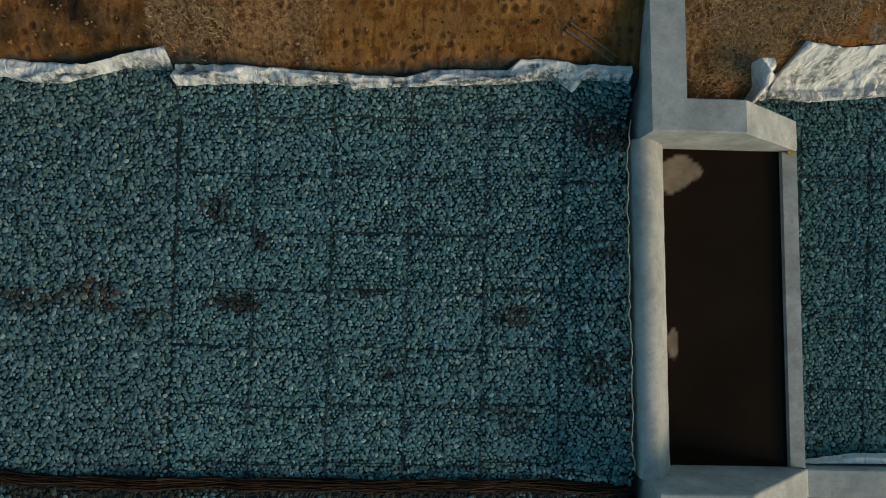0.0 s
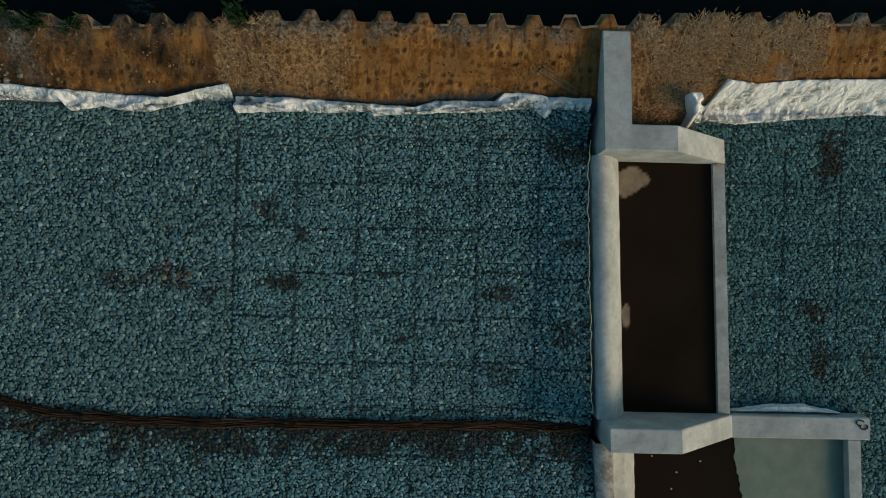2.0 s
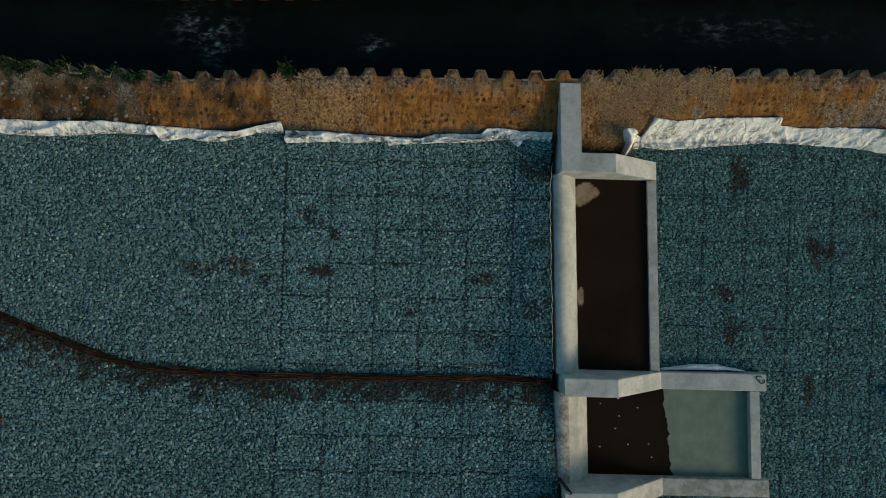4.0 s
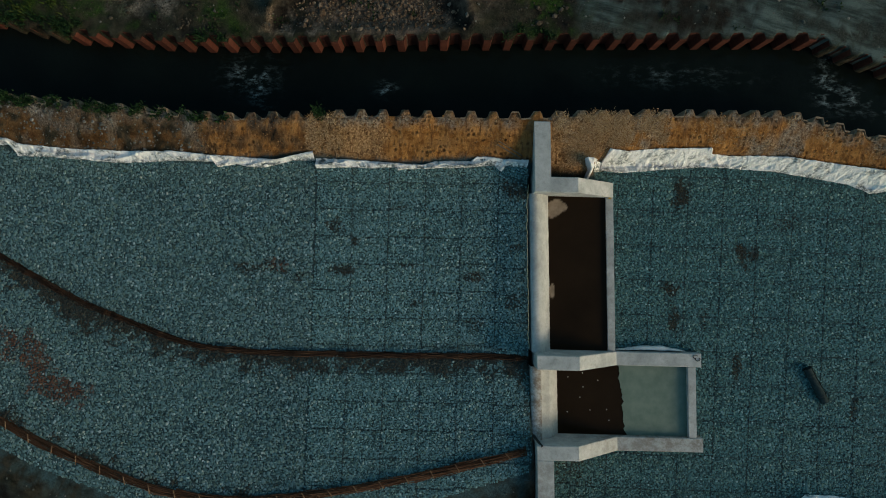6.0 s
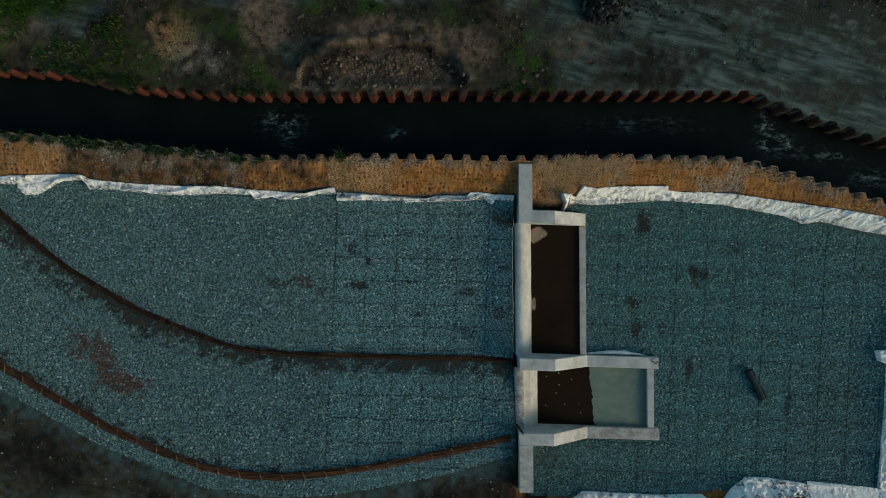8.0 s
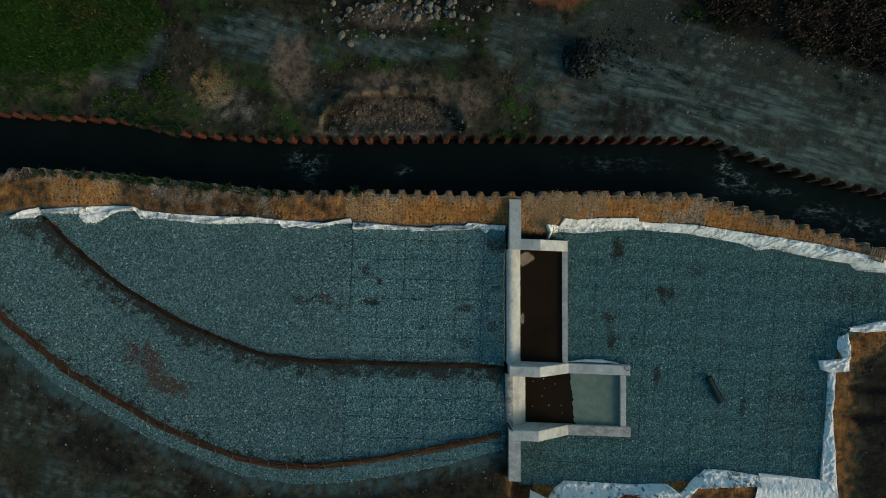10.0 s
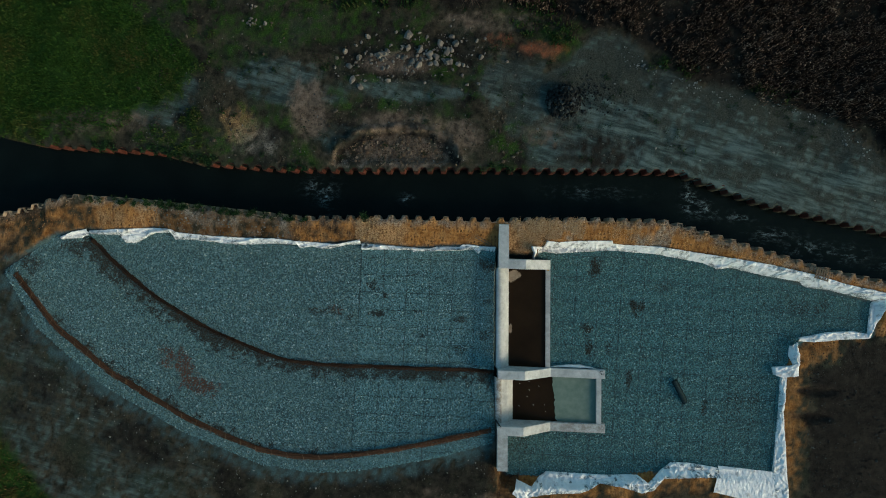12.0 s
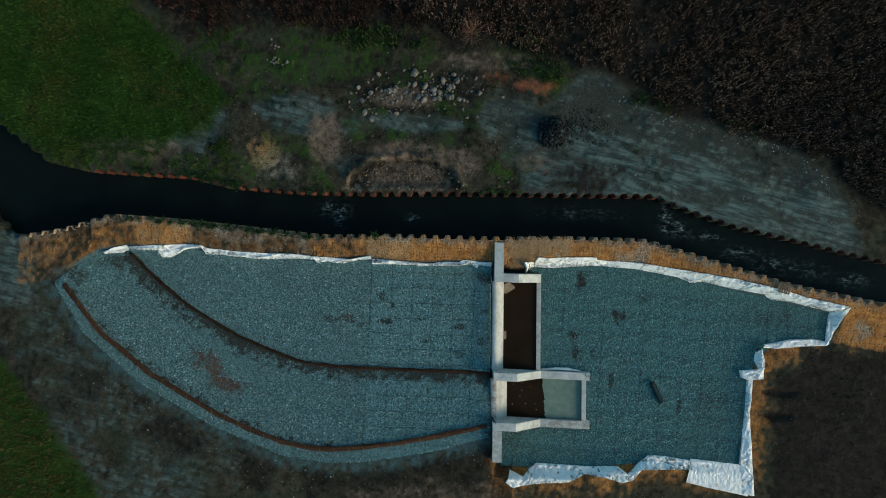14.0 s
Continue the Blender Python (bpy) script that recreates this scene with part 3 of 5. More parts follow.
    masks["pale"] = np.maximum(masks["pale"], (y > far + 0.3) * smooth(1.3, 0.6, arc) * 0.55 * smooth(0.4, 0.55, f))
    masks["red"] = (y > far) * np.clip(smooth(1.1, 0.4, np.hypot((x - 8.2) / 2.0, (y - 22.3) / 0.9) + 0.3 * wob) + 0.4 * smooth(1.1, 0.4, np.hypot((x - 4.5) / 1.6, (y - 23.0) / 0.9) + 0.3 * wob), 0, 1) * 0.7
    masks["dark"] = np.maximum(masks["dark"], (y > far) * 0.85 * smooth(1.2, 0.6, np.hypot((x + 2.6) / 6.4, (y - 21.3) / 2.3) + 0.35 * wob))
    masks["grass"] = np.maximum(masks["grass"], (y > far) * 0.38 * smooth(0.5, 0.6, fbm(x / 2.4 + 3, y / 1.7 + 5, 190, 5)) * (masks["clay"] < 0.5) * (x < 12) * (arc > 1.12))
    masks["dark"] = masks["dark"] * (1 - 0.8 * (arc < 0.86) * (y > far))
    # inner shadow of the crescent scar's rim, painted as a dark arc
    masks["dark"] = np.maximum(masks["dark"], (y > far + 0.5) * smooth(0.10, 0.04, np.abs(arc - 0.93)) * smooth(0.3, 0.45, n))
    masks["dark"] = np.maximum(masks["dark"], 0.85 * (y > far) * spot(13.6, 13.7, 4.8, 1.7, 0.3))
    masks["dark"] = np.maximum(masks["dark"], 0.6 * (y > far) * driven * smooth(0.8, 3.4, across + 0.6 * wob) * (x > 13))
    masks["rut"] = masks["rut"] * (1 - 0.7 * (y > far) * spot(13.6, 13.7, 4.8, 1.7, 0.3))
    masks["grass"] = masks["grass"] * (1 - scrub)
    grit = fbm(x / 0.42, y / 0.42, 195, 4) - 0.5
    for key, m in masks.items():
        m = np.clip(m, 0, 1)
        masks[key] = np.clip(m + 2.2 * grit * np.sqrt(4 * m * (1 - m)), 0, 1)
    return masks


def build_ground():
    step = PITCH / 8
    mid = np.arange(-46, 46, step)
    grow = 46 + np.cumsum(0.3 * 1.3 ** np.arange(26))
    xs = np.concatenate([-grow[::-1], mid, grow])
    far_rows = np.cumsum(0.4 * 1.3 ** np.arange(25))
    south, north = np.linspace(0, 1, 130), np.linspace(0, 1, 100)
    near, far = near_edge(xs), far_edge(xs)
    rows = [np.full_like(xs, -24 - d) for d in far_rows[::-1]]
    rows += [-24 + (near + 24) * s for s in south]
    first = len(rows)
    rows += [near + 0.012, near * 0.5 + far * 0.5, far - 0.012]
    rows += [far + (np.maximum(far + 4, 34) - far) * s for s in north]
    rows += [np.maximum(far + 4, 34) + d for d in far_rows]
    y = np.stack(rows)
    x = np.broadcast_to(xs, y.shape)
    z = ground_height(x, y)
    z[first:first + 3] = BED
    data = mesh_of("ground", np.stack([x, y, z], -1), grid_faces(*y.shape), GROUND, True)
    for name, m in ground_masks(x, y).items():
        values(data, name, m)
    tagged(new("ground", data), "rough bare earth with clay, grass and straw patches", "ground", kind="structure")


build_ground()


def build_river():
    xs, ys = np.arange(-60, 56, 0.16), np.linspace(0, 1, 50)
    near, far = along(NEAR_BANK, xs) + 0.3, along(FAR_BANK, xs) - 0.3
    y = near + (far - near) * ys[:, None] + np.where(ys[:, None] < 0.01, -0.7, 0) + np.where(ys[:, None] > 0.99, 0.7, 0)
    x = np.broadcast_to(xs, y.shape)
    foam = np.zeros(y.shape)
    for cx, cy, rx, ry in ((-10.6, 9.7, 1.1, 0.8), (-10.0, 8.7, 0.4, 0.8), (-3.0, 9.2, 0.5, 0.35), (21.9, 10.2, 0.5, 1.0), (23.2, 9.3, 1.1, 0.6), (26.0, 8.7, 1.2, 0.4), (33.0, 6.2, 1.6, 0.7), (36.5, 5.9, 1.2, 0.6), (29.5, 7.2, 1.5, 0.5), (40.5, 5.0, 1.5, 0.5), (13.5, 10.4, 3.5, 0.5)):
        foam += np.exp(-(((x - cx) / rx) ** 2 + ((y - cy) / ry) ** 2)) * (1.0 if cx != 13.5 else 0.28)
    lines = 1 - np.abs(2 * fbm(x / 0.9 + 2 * fbm(x / 2, y / 2, 71), y / 0.55, 70, 4) - 1)
    fray = smooth(0.42, 0.62, fbm(x / 0.5, y / 0.35, 77, 4))
    foam = np.clip(foam, 0, 1) * smooth(0.70, 0.95, lines) * (0.35 + 0.65 * fray) * np.where(x > 24, 0.6, 1.0)
    z = WATER + 0.07 * (fbm(x / 1.1, y / 0.7, 73) - 0.5) * smooth(-16, -8, x) + 0.04 * foam
    data = mesh_of("river_water", np.stack([x, y, z], -1), grid_faces(*y.shape), RIVER, True)
    values(data, "foam", foam * 0.75)
    tagged(new("river_water", data), "dark fast river water with white riffles", "water", kind="structure")


build_river()


# ---- sheet pile walls ----
def pile_mesh(name, mat, flip):
    """One pair of rolled piles, a trapezoid fold with real thickness."""
    outline = [(0, 0), (0.22, 0), (0.34, 0.36), (0.66, 0.36), (0.78, 0), (1.0, 0)]
    verts, n = [], len(outline)
    for z in (0.0, -4.0):
        for depth in (-0.035, 0.035):
            verts += [(PITCH * u, flip * v + depth, z) for u, v in outline]
    faces = []
    for k in range(n - 1):
        faces += [(k, k + 1, n + k + 1, n + k), (k, 2 * n + k, 2 * n + k + 1, k + 1), (n + k, n + k + 1, 3 * n + k + 1, 3 * n + k)]
    return mesh_of(name, verts, faces, mat)


def build_piles(line, top, shift, mat, label, x0, x1, flip):
    wall = holder("sheet_pile_wall", (0, 0, 0), label, "sheet pile wall", kind="structure")
    data = pile_mesh("sheet_pile", mat, flip)
    k = math.ceil(x0 / PITCH)
    while k * PITCH < x1:
        a, b = k * PITCH - shift, (k + 1) * PITCH - shift
        ya, yb = (float(along(line, v)) - flip * 0.2 for v in (a, b))
        ob = child("sheet_pile", data, wall)
        shear = Matrix.Identity(4)
        shear[1][0] = (yb - ya) / PITCH
        ob.matrix_basis = Matrix.Translation((a, ya, float(top((a + b) / 2)) + 0.0 + 0.04 * math.sin(k * 2.3))) @ shear
        k += 1
    return wall


build_piles(NEAR_BANK, near_top, 0.0, PILE, "weathered steel sheet piles holding the earth bank", -41, 46, 1)
build_piles(FAR_BANK, far_top, 0.4, RUST, "rusty red steel sheet piles along the far bank", -36, 46, -1)


# ---- the concrete weir ----
SKEW = -0.04
TOP, LOW = 1.6, -0.5


def slope_x(x, y):
    return x + SKEW * (y - 3.4)


def wall_mesh(name, profile, y0, y1, stain=0.0, edge=0.035, stain_from=-99):
    """A wall along x: profile of (x, top) points, from y0 to y1, its upper edges chamfered."""
    verts, n = [], len(profile)
    levels = ((y0, 0, -1), (y0, edge, 0), (y0 + edge, 0, 0), (y1 - edge, 0, 0), (y1, edge, 0), (y1, 0, -1))
    for y, drop, deep in levels:
        verts += [(slope_x(x, y), y, -3.0 if deep else z - drop) for x, z in profile]
    faces = []
    for r in range(5):
        faces += [(r * n + k, r * n + k + 1, r * n + n + k + 1, r * n + n + k) for k in range(n - 1)]
    faces += [tuple(r * n for r in range(6))[::-1], tuple(r * n + n - 1 for r in range(6))]
    data = mesh_of(name, verts, faces, CONCRETE)
    values(data, "stain", [stain * (0.4 + 0.6 * random.random()) * (v[0] > stain_from) for v in verts])
    return data


def crest_mesh(name, section, y0, y1, rows=24, stain=None):
    verts, n, marks = [], len(section), []
    for r in range(rows + 1):
        y = y0 + (y1 - y0) * r / rows
        for k, (x, z) in enumerate(section):
            verts.append((slope_x(x, y) + 0.02 * (random.random() - 0.5) * (0 < k < n - 1), y, z))
            marks.append(stain(x, y) if stain else 0)
    data = mesh_of(name, verts, grid_faces(rows + 1, n), CONCRETE, True)
    values(data, "stain", marks)
    return data


weir = holder("weir", (5.3, 3.4, 0), "pale cast concrete weir with two stilling pools", "weir")
weir_parts = [
    ("north_wall", wall_mesh("north_wall", [(6.15, TOP), (7.6, TOP), (10.03, LOW)], 3.42, 4.25), ""),
    ("middle_wall", wall_mesh("middle_wall", [(5.27, TOP), (7.53, TOP), (10.08, LOW), (14.9, LOW)], -6.08, -5.30), ""),
    ("south_wall", wall_mesh("south_wall", [(5.2, TOP), (7.43, TOP), (10.06, LOW), (14.93, LOW)], -10.90, -10.10, 0.95, stain_from=10.2), "stained concrete wall"),
    ("north_pier", wall_mesh("north_pier", [(5.29, TOP), (6.15, TOP)], 3.42, 7.2), ""),
    ("south_pier", wall_mesh("south_pier", [(5.2, TOP), (6.08, TOP)], -13.95, -10.90, 0.5), ""),
    ("pool_wall", wall_mesh("pool_wall", [(9.62, LOW - 0.02), (10.03, LOW - 0.02)], -5.30, 3.42, 0.3), ""),
    ("pool_wall", wall_mesh("pool_wall", [(14.16, LOW - 0.04), (14.59, LOW - 0.04)], -10.10, -6.08, 0.2), ""),
    ("upper_crest", crest_mesh("upper_crest", [(5.14, -3), (5.14, 0.50), (5.20, 0.58), (5.44, 0.60), (5.56, 0.58), (5.66, 0.51), (5.76, 0.40), (6.02, 0.04), (6.20, -0.3), (6.36, -0.7), (6.5, -3)], -5.30, 3.42), "rounded weir crest"),
    ("lower_crest", crest_mesh("lower_crest", [(5.05, -3), (5.05, 0.50), (5.10, 0.56), (5.62, 0.56), (5.66, 0.50), (5.68, 0.22), (6.10, 0.10), (6.18, 0.0), (6.75, -0.85), (6.8, -3)], -10.10, -6.08,
                                          stain=lambda x, y: 0.75 if x < 5.66 else 0.1), "brown-stained lower crest"),
]
for name, data, label in weir_parts:
    ob = child(name, data, weir, label)
    ob.matrix_parent_inverse = Matrix.Translation((-5.3, -3.4, 0))


def build_pool(name, x0, x1, y0, y1, z, label, silt):
    xs, ys = np.linspace(x0, x1, 60), np.linspace(y0, y1, 90)
    y, x = np.meshgrid(ys, xs, indexing="ij")
    data = mesh_of(name, np.stack([x + SKEW * (y - 3.4), y, np.full_like(x, z)], -1), grid_faces(*x.shape), POOL, True)
    values(data, "silt", silt(x, y))
    tagged(new(name, data), label, "water", kind="structure")


def silt_upper(x, y):
    n = fbm(x / 0.8, y / 0.8, 91)
    return smooth(0.02, 0.10, np.exp(-((x - 6.7) / 0.9) ** 2 - ((y - 2.7) / 0.65) ** 2) + 0.9 * np.exp(-((x - 6.5) / 0.26) ** 2 - ((y + 2.0) / 0.7) ** 2) - 0.55 + 0.6 * (n - 0.5))


build_pool("upper_pool_water", 6.2, 9.7, -5.4, 3.5, -0.68, "dark brown still water with a silt bar", silt_upper)
build_pool("lower_pool_water", 6.6, 14.3, -10.2, -6.0, -0.86, "dark still water over a concrete slab", lambda x, y: 0 * x)


def build_slab():
    ys = np.linspace(-10.2, -6.0, 60)
    left = 10.2 + 0.135 * (-6.3 - ys) + 0.42 * (fbm(ys / 0.45, ys * 0, 95, 4) - 0.5)
    verts = []
    for z in (-0.842, -1.4):
        verts += [(slope_x(l, y), y, z) for l, y in zip(left, ys)] + [(slope_x(14.3, y), y, z) for y in ys]
    n = len(ys)
    faces = [(k, n + k, n + k + 1, k + 1) for k in range(n - 1)] + [(k, k + 1, 2 * n + k + 1, 2 * n + k) for k in range(n - 1)]
    tagged(new("pool_slab", mesh_of("pool_slab", verts, faces, SLAB)), "wet green-grey silt slab in the lower pool", "slab", kind="structure")


build_slab()


# ---- crushed stone in wire baskets ----
_hull = bmesh.new()
bmesh.ops.create_icosphere(_hull, subdivisions=1, radius=1.0)
ICO = np.array([v.co[:] for v in _hull.verts])
ICO_FACES = np.array([[v.index for v in f.verts] for f in _hull.faces])
_hull.free()


def turn_matrices(count):
    q = rng.normal(size=(count, 4))
    q /= np.linalg.norm(q, axis=1)[:, None]
    w, x, y, z = q.T
    return np.stack([1 - 2 * (y * y + z * z), 2 * (x * y - z * w), 2 * (x * z + y * w), 2 * (x * y + z * w), 1 - 2 * (x * x + z * z), 2 * (y * z - x * w),
                     2 * (x * z - y * w), 2 * (y * z + x * w), 1 - 2 * (x * x + y * y)], -1).reshape(-1, 3, 3)


def rock_verts(centres, sizes, flat=0.5, hull=ICO):
    """Angular stones: jittered hulls, turned at random."""
    n = len(centres)
    shape = hull[None] * rng.uniform(0.80, 1.14, (n, len(hull), 1))
    shape = shape * np.stack([np.ones(n), rng.uniform(0.62, 1.0, n), rng.uniform(0.5, 0.85, n)], -1)[:, None]
    shape = np.einsum("nij,nkj->nki", turn_matrices(n), shape)
    shape[..., 2] *= flat
    return centres[:, None] + shape * sizes[:, None, None]


def rock_mesh(name, centres, sizes, mat, dirt=None, rust=None, flat=0.44):
    n = len(centres)
    hull, corners = ICO, ICO_FACES
    k = len(hull)
    faces = (corners[None] + k * np.arange(n)[:, None, None]).reshape(-1, 3)
    data = mesh_of(name, rock_verts(centres, sizes, flat, hull), faces, mat)
    if dirt is not None:
        values(data, "dirt", np.repeat(dirt, k))
        values(data, "rust", np.repeat(rust, k))
    return data


STAINS = [(-9.4, -1.05, 1.1, 0.5, 0.5), (-10.5, -1.1, 0.7, 0.5, 0.5), (-7.4, -1.5, 0.4, 0.35, 0.55), (-5.0, -1.1, 0.65, 0.3, 0.95), (-1.5, -0.6, 0.6, 0.4, 0.6), (2.2, -1.2, 0.7, 0.3, 0.7), (-5.7, 1.3, 0.7, 0.5, 0.6),
          (4.6, 3.7, 1.0, 0.6, 0.8), (-1.9, 2.5, 0.6, 0.3, 0.5), (-4.4, 0.6, 0.25, 0.25, 0.8), (-1.0, -2.8, 0.5, 0.3, 0.55), (2.4, -3.9, 0.6, 0.4, 0.45), (4.4, 0.4, 0.6, 0.4, 0.4), (4.6, -2.6, 0.6, 0.4, 0.4),
          (14.2, 3.9, 0.5, 0.8, 0.95), (13.9, 3.2, 0.5, 0.6, 0.7), (17.7, 0.3, 0.5, 0.9, 0.85), (18.4, 0.5, 0.3, 0.6, 0.7), (13.6, -1.7, 0.5, 0.6, 0.9), (20.4, 2.3, 0.8, 0.7, 0.35), (15.6, -3.3, 0.4, 0.6, 0.5),
          (18.7, -4.2, 0.5, 0.3, 0.4), (13.9, -3.6, 0.35, 0.9, 0.7), (17.5, -6.2, 0.25, 0.9, 0.75), (24.4, -8.4, 0.25, 0.8, 0.6), (8.0, -12.2, 1.8, 1.5, 0.35), (28, -9, 3.5, 4, 0.22), (32, 1.0, 3, 1.0, 0.3), (-31.5, 3.6, 1.6, 0.8, 0.6), (-35.3, 2.2, 1.0, 1.2, 0.6)]


def dirt_and_shade_at(x, y):
    n = fbm(x / 0.55, y / 0.55, 80, 4)
    d = np.zeros(np.shape(x))
    for cx, cy, rx, ry, amount in STAINS:
        d = np.maximum(d, amount * smooth(1.35, 0.35, np.hypot((x - cx) / rx, (y - cy) / ry) + 1.7 * (n - 0.5)))
    inner = along(ROLL_INNER, x) - y
    d = np.maximum(d, 0.95 * (inner > -0.1) * (x < 5.6) * smooth(1.35, 0.1, away(x, y, ROLL_INNER) * np.where(x < -16, 0.72, 0.9) + 2.0 * (n - 0.5)))
    outer = y - along(ROLL_OUTER, x)
    d = np.maximum(d, 0.85 * (outer > -0.1) * (x < -8) * smooth(1.1, 0.0, away(x, y, ROLL_OUTER) + 2.4 * (n - 0.4)))
    # shadow of the weir crest on the stone, painted in the soil colour
    d = np.maximum(d, 0.3 * (x > 3.9) * (x < 5.5) * smooth(0.9, 0.0, 5.3 - x + 1.2 * (n - 0.5)))
    return np.clip(d + 0.12 * smooth(0.5, 0.75, fbm(x / 2.5, y / 2.5, 85)), 0, 1)


def rust_at(x, y):
    n = fbm(x / 0.5, y / 0.5, 88, 4)
    r = smooth(1.0, 0.1, away(x, y, [(-23.2, -5.3), (-22.0, -5.9), (-21.2, -7.6), (-20.2, -8.3), (-19.4, -8.2)]) / 1.15 + 1.5 * (n - 0.5))
    return np.maximum(0.72 * r, 0.5 * smooth(1.0, 0.2, np.hypot((x + 8.8) / 0.8, (y + 0.9) / 0.5) + 1.5 * (n - 0.5)))


def speckled(amount):
    """Soil and the painted crest shadow fall on some stones, not on others."""
    return np.clip(0.35 * amount + 0.75 * smooth(-0.12, 0.12, amount - rng.uniform(0.12, 0.95, np.shape(amount))), 0, 1)


def scatter(outline, spacing, margin=0.0):
    xs, ys = [p[0] for p in outline], [p[1] for p in outline]
    gx = np.arange(min(xs), max(xs), spacing)
    gy = np.arange(min(ys), max(ys), spacing * 0.866)
    y, x = np.meshgrid(gy, gx, indexing="ij")
    x = x + (np.arange(len(gy)) % 2)[:, None] * spacing / 2
    x, y = (v.ravel() + rng.uniform(-0.30, 0.30, v.size) * spacing for v in (x, y))
    keep = inside(x, y, outline) > margin
    return x[keep], y[keep]


SEAM_X, SEAM_Y = 2.03, 1.51
WEST_X0 = -6.75


def clear_of_weir(x, y):
    u = x - SKEW * (y - 3.4)
    body = (u > 5.0) & (u < 10.1) & (y > -5.4) & (y < 4.35)
    body |= (u > 5.0) & (u < 14.75) & (y > -10.98) & (y < -5.2)
    body |= (u > 5.1) & (u < 6.2) & (y < 7.3)
    return ~body


single_rocks = [mesh_of("stone", rock_verts(np.zeros((1, 3)), np.ones(1)), ICO_FACES.copy(), STONE_LOOSE) for _ in range(14)]


def gabion_field(outline, height, x0, y0, dx, dy, spacing, tilt, label, group, loose=None, mat=None, reach=0.03):
    x, y = scatter(outline, spacing, reach)
    ok = clear_of_weir(x, y)
    x, y = x[ok], y[ok]
    c, s = math.cos(tilt), math.sin(tilt)
    u, v = (x - x0) * c + (y - y0) * s, -(x - x0) * s + (y - y0) * c
    col = np.floor(u / dx).astype(int)
    slip = (hash2(col, col * 0, 5) - 0.5) * 0.35  # rows do not line up exactly
    v = v + slip
    row = np.floor(v / dy).astype(int)
    fu, fv = u - col * dx, v - row * dy
    seam = np.minimum(np.minimum(fu, dx - fu), np.minimum(fv, dy - fv))
    keep = seam > 0.012
    x, y, col, row, seam = (q[keep] for q in (x, y, col, row, seam))
    size = spacing * 0.70 * rng.uniform(0.65, 1.32, len(x)) * np.clip(0.75 + seam * 5, 0.75, 1.0)
    z = height(x, y) + rng.uniform(-0.022, 0.022, len(x)) - 0.012 * smooth(0.07, 0.02, seam)
    dirt, rust = speckled(dirt_and_shade_at(x, y)), speckled(rust_at(x, y))
    key = col * 1000 + row
    for k in np.unique(key):
        m = key == k
        if m.sum() < 8:
            continue
        ci, ri = int(col[m][0]), int(row[m][0])
        uu, vv = (ci + 0.5) * dx, (ri + 0.5) * dy - float((hash2(np.array(ci), np.array(0), 5) - 0.5) * 0.35)
        cx, cy = x0 + uu * c - vv * s, y0 + uu * s + vv * c
        cz = float(height(np.array(cx), np.array(cy)))
        basket = holder("gabion_mattress", (cx, cy, cz - 0.12), label, "gabion mattress", group)
        shift = Vector((cx, cy, cz - 0.12))
        centres = np.stack([x[m], y[m], z[m]], -1) - np.array(shift)
        if loose and loose(cx, cy):
            for p, r in zip(centres, size[m]):
                ob = child("stone", single_rocks[rng.integers(len(single_rocks))], basket)
                ob.matrix_basis = Matrix.LocRotScale(p, Euler((rng.uniform(-0.4, 0.4), rng.uniform(-0.4, 0.4), rng.uniform(0, 6.28))), (r, r, r))
        else:
            child("stone_fill", rock_mesh("stone_fill", centres, size[m], mat or STONE, dirt[m], rust[m]), basket, kind="stuff")
        # lid wires round the basket
        span = [(-dx / 2, -dy / 2), (dx / 2, -dy / 2), (dx / 2, dy / 2), (-dx / 2, dy / 2)]
        rods = []
        for (ax, ay), (bx, by) in zip(span, span[1:] + span[:1]):
            line = [(ax + (bx - ax) * w, ay + (by - ay) * w) for w in np.linspace(0, 1, 9)]
            line = [(p * c - q * s, p * s + q * c) for p, q in line]
            line = [p for p in line if float(inside(np.array(p[0] + cx), np.array(p[1] + cy), outline)) > 0.05 and bool(clear_of_weir(np.array(p[0] + cx), np.array(p[1] + cy)))]
            if len(line) > 2:
                rods.append([(p, q, float(height(np.array(p + cx), np.array(q + cy))) - cz + 0.145 + 0.012 * math.sin(7 * p + 5 * q)) for p, q in line])
        if rods:
            v_, f_ = tubes(rods, [0.008] * len(rods))
            child("wire_frame", mesh_of("wire_frame", v_, f_, WIRE), basket, "dark edge wires")


def stone_bed(name, outline, height, spacing, label, keep=None):
    x, y = scatter(outline, spacing, 0.03)
    ok = clear_of_weir(x, y)
    if keep is not None:
        ok &= keep(x, y)
    x, y = x[ok], y[ok]
    size = spacing * 0.70 * rng.uniform(0.6, 1.38, len(x))
    z = height(x, y) + rng.uniform(-0.028, 0.028, len(x))
    tagged(new(name, rock_mesh(name, np.stack([x, y, z], -1), size, STONE_BED, speckled(dirt_and_shade_at(x, y)), speckled(rust_at(x, y)))), label, "gravel", kind="stuff")


OUTER_Y = [(x, y) for x, y in OUTER]
UNDER_FABRIC = [(x, y + 0.3) for x, y in FABRIC_LINE]
WEST_BED = [p for p in UNDER_FABRIC if p[0] < WEST_X0] + [(WEST_X0, 5.15), (WEST_X0, -14.75)] + [p for p in OUTER[::-1] if p[0] < WEST_X0]
EAST_PART = [(WEST_X0, 5.1)] + [p for p in UNDER_FABRIC if p[0] > WEST_X0] + [(5.3, 3.4), (5.45, -5.3), (5.6, -11.7)] + [p for p in OUTER[::-1][1:] if p[0] > WEST_X0] + [(WEST_X0, -14.75)]


def off_rolls(x, y):
    return (away(x, y, ROLL_OUTER) > 0.16) & (away(x, y, ROLL_INNER) > 0.12)


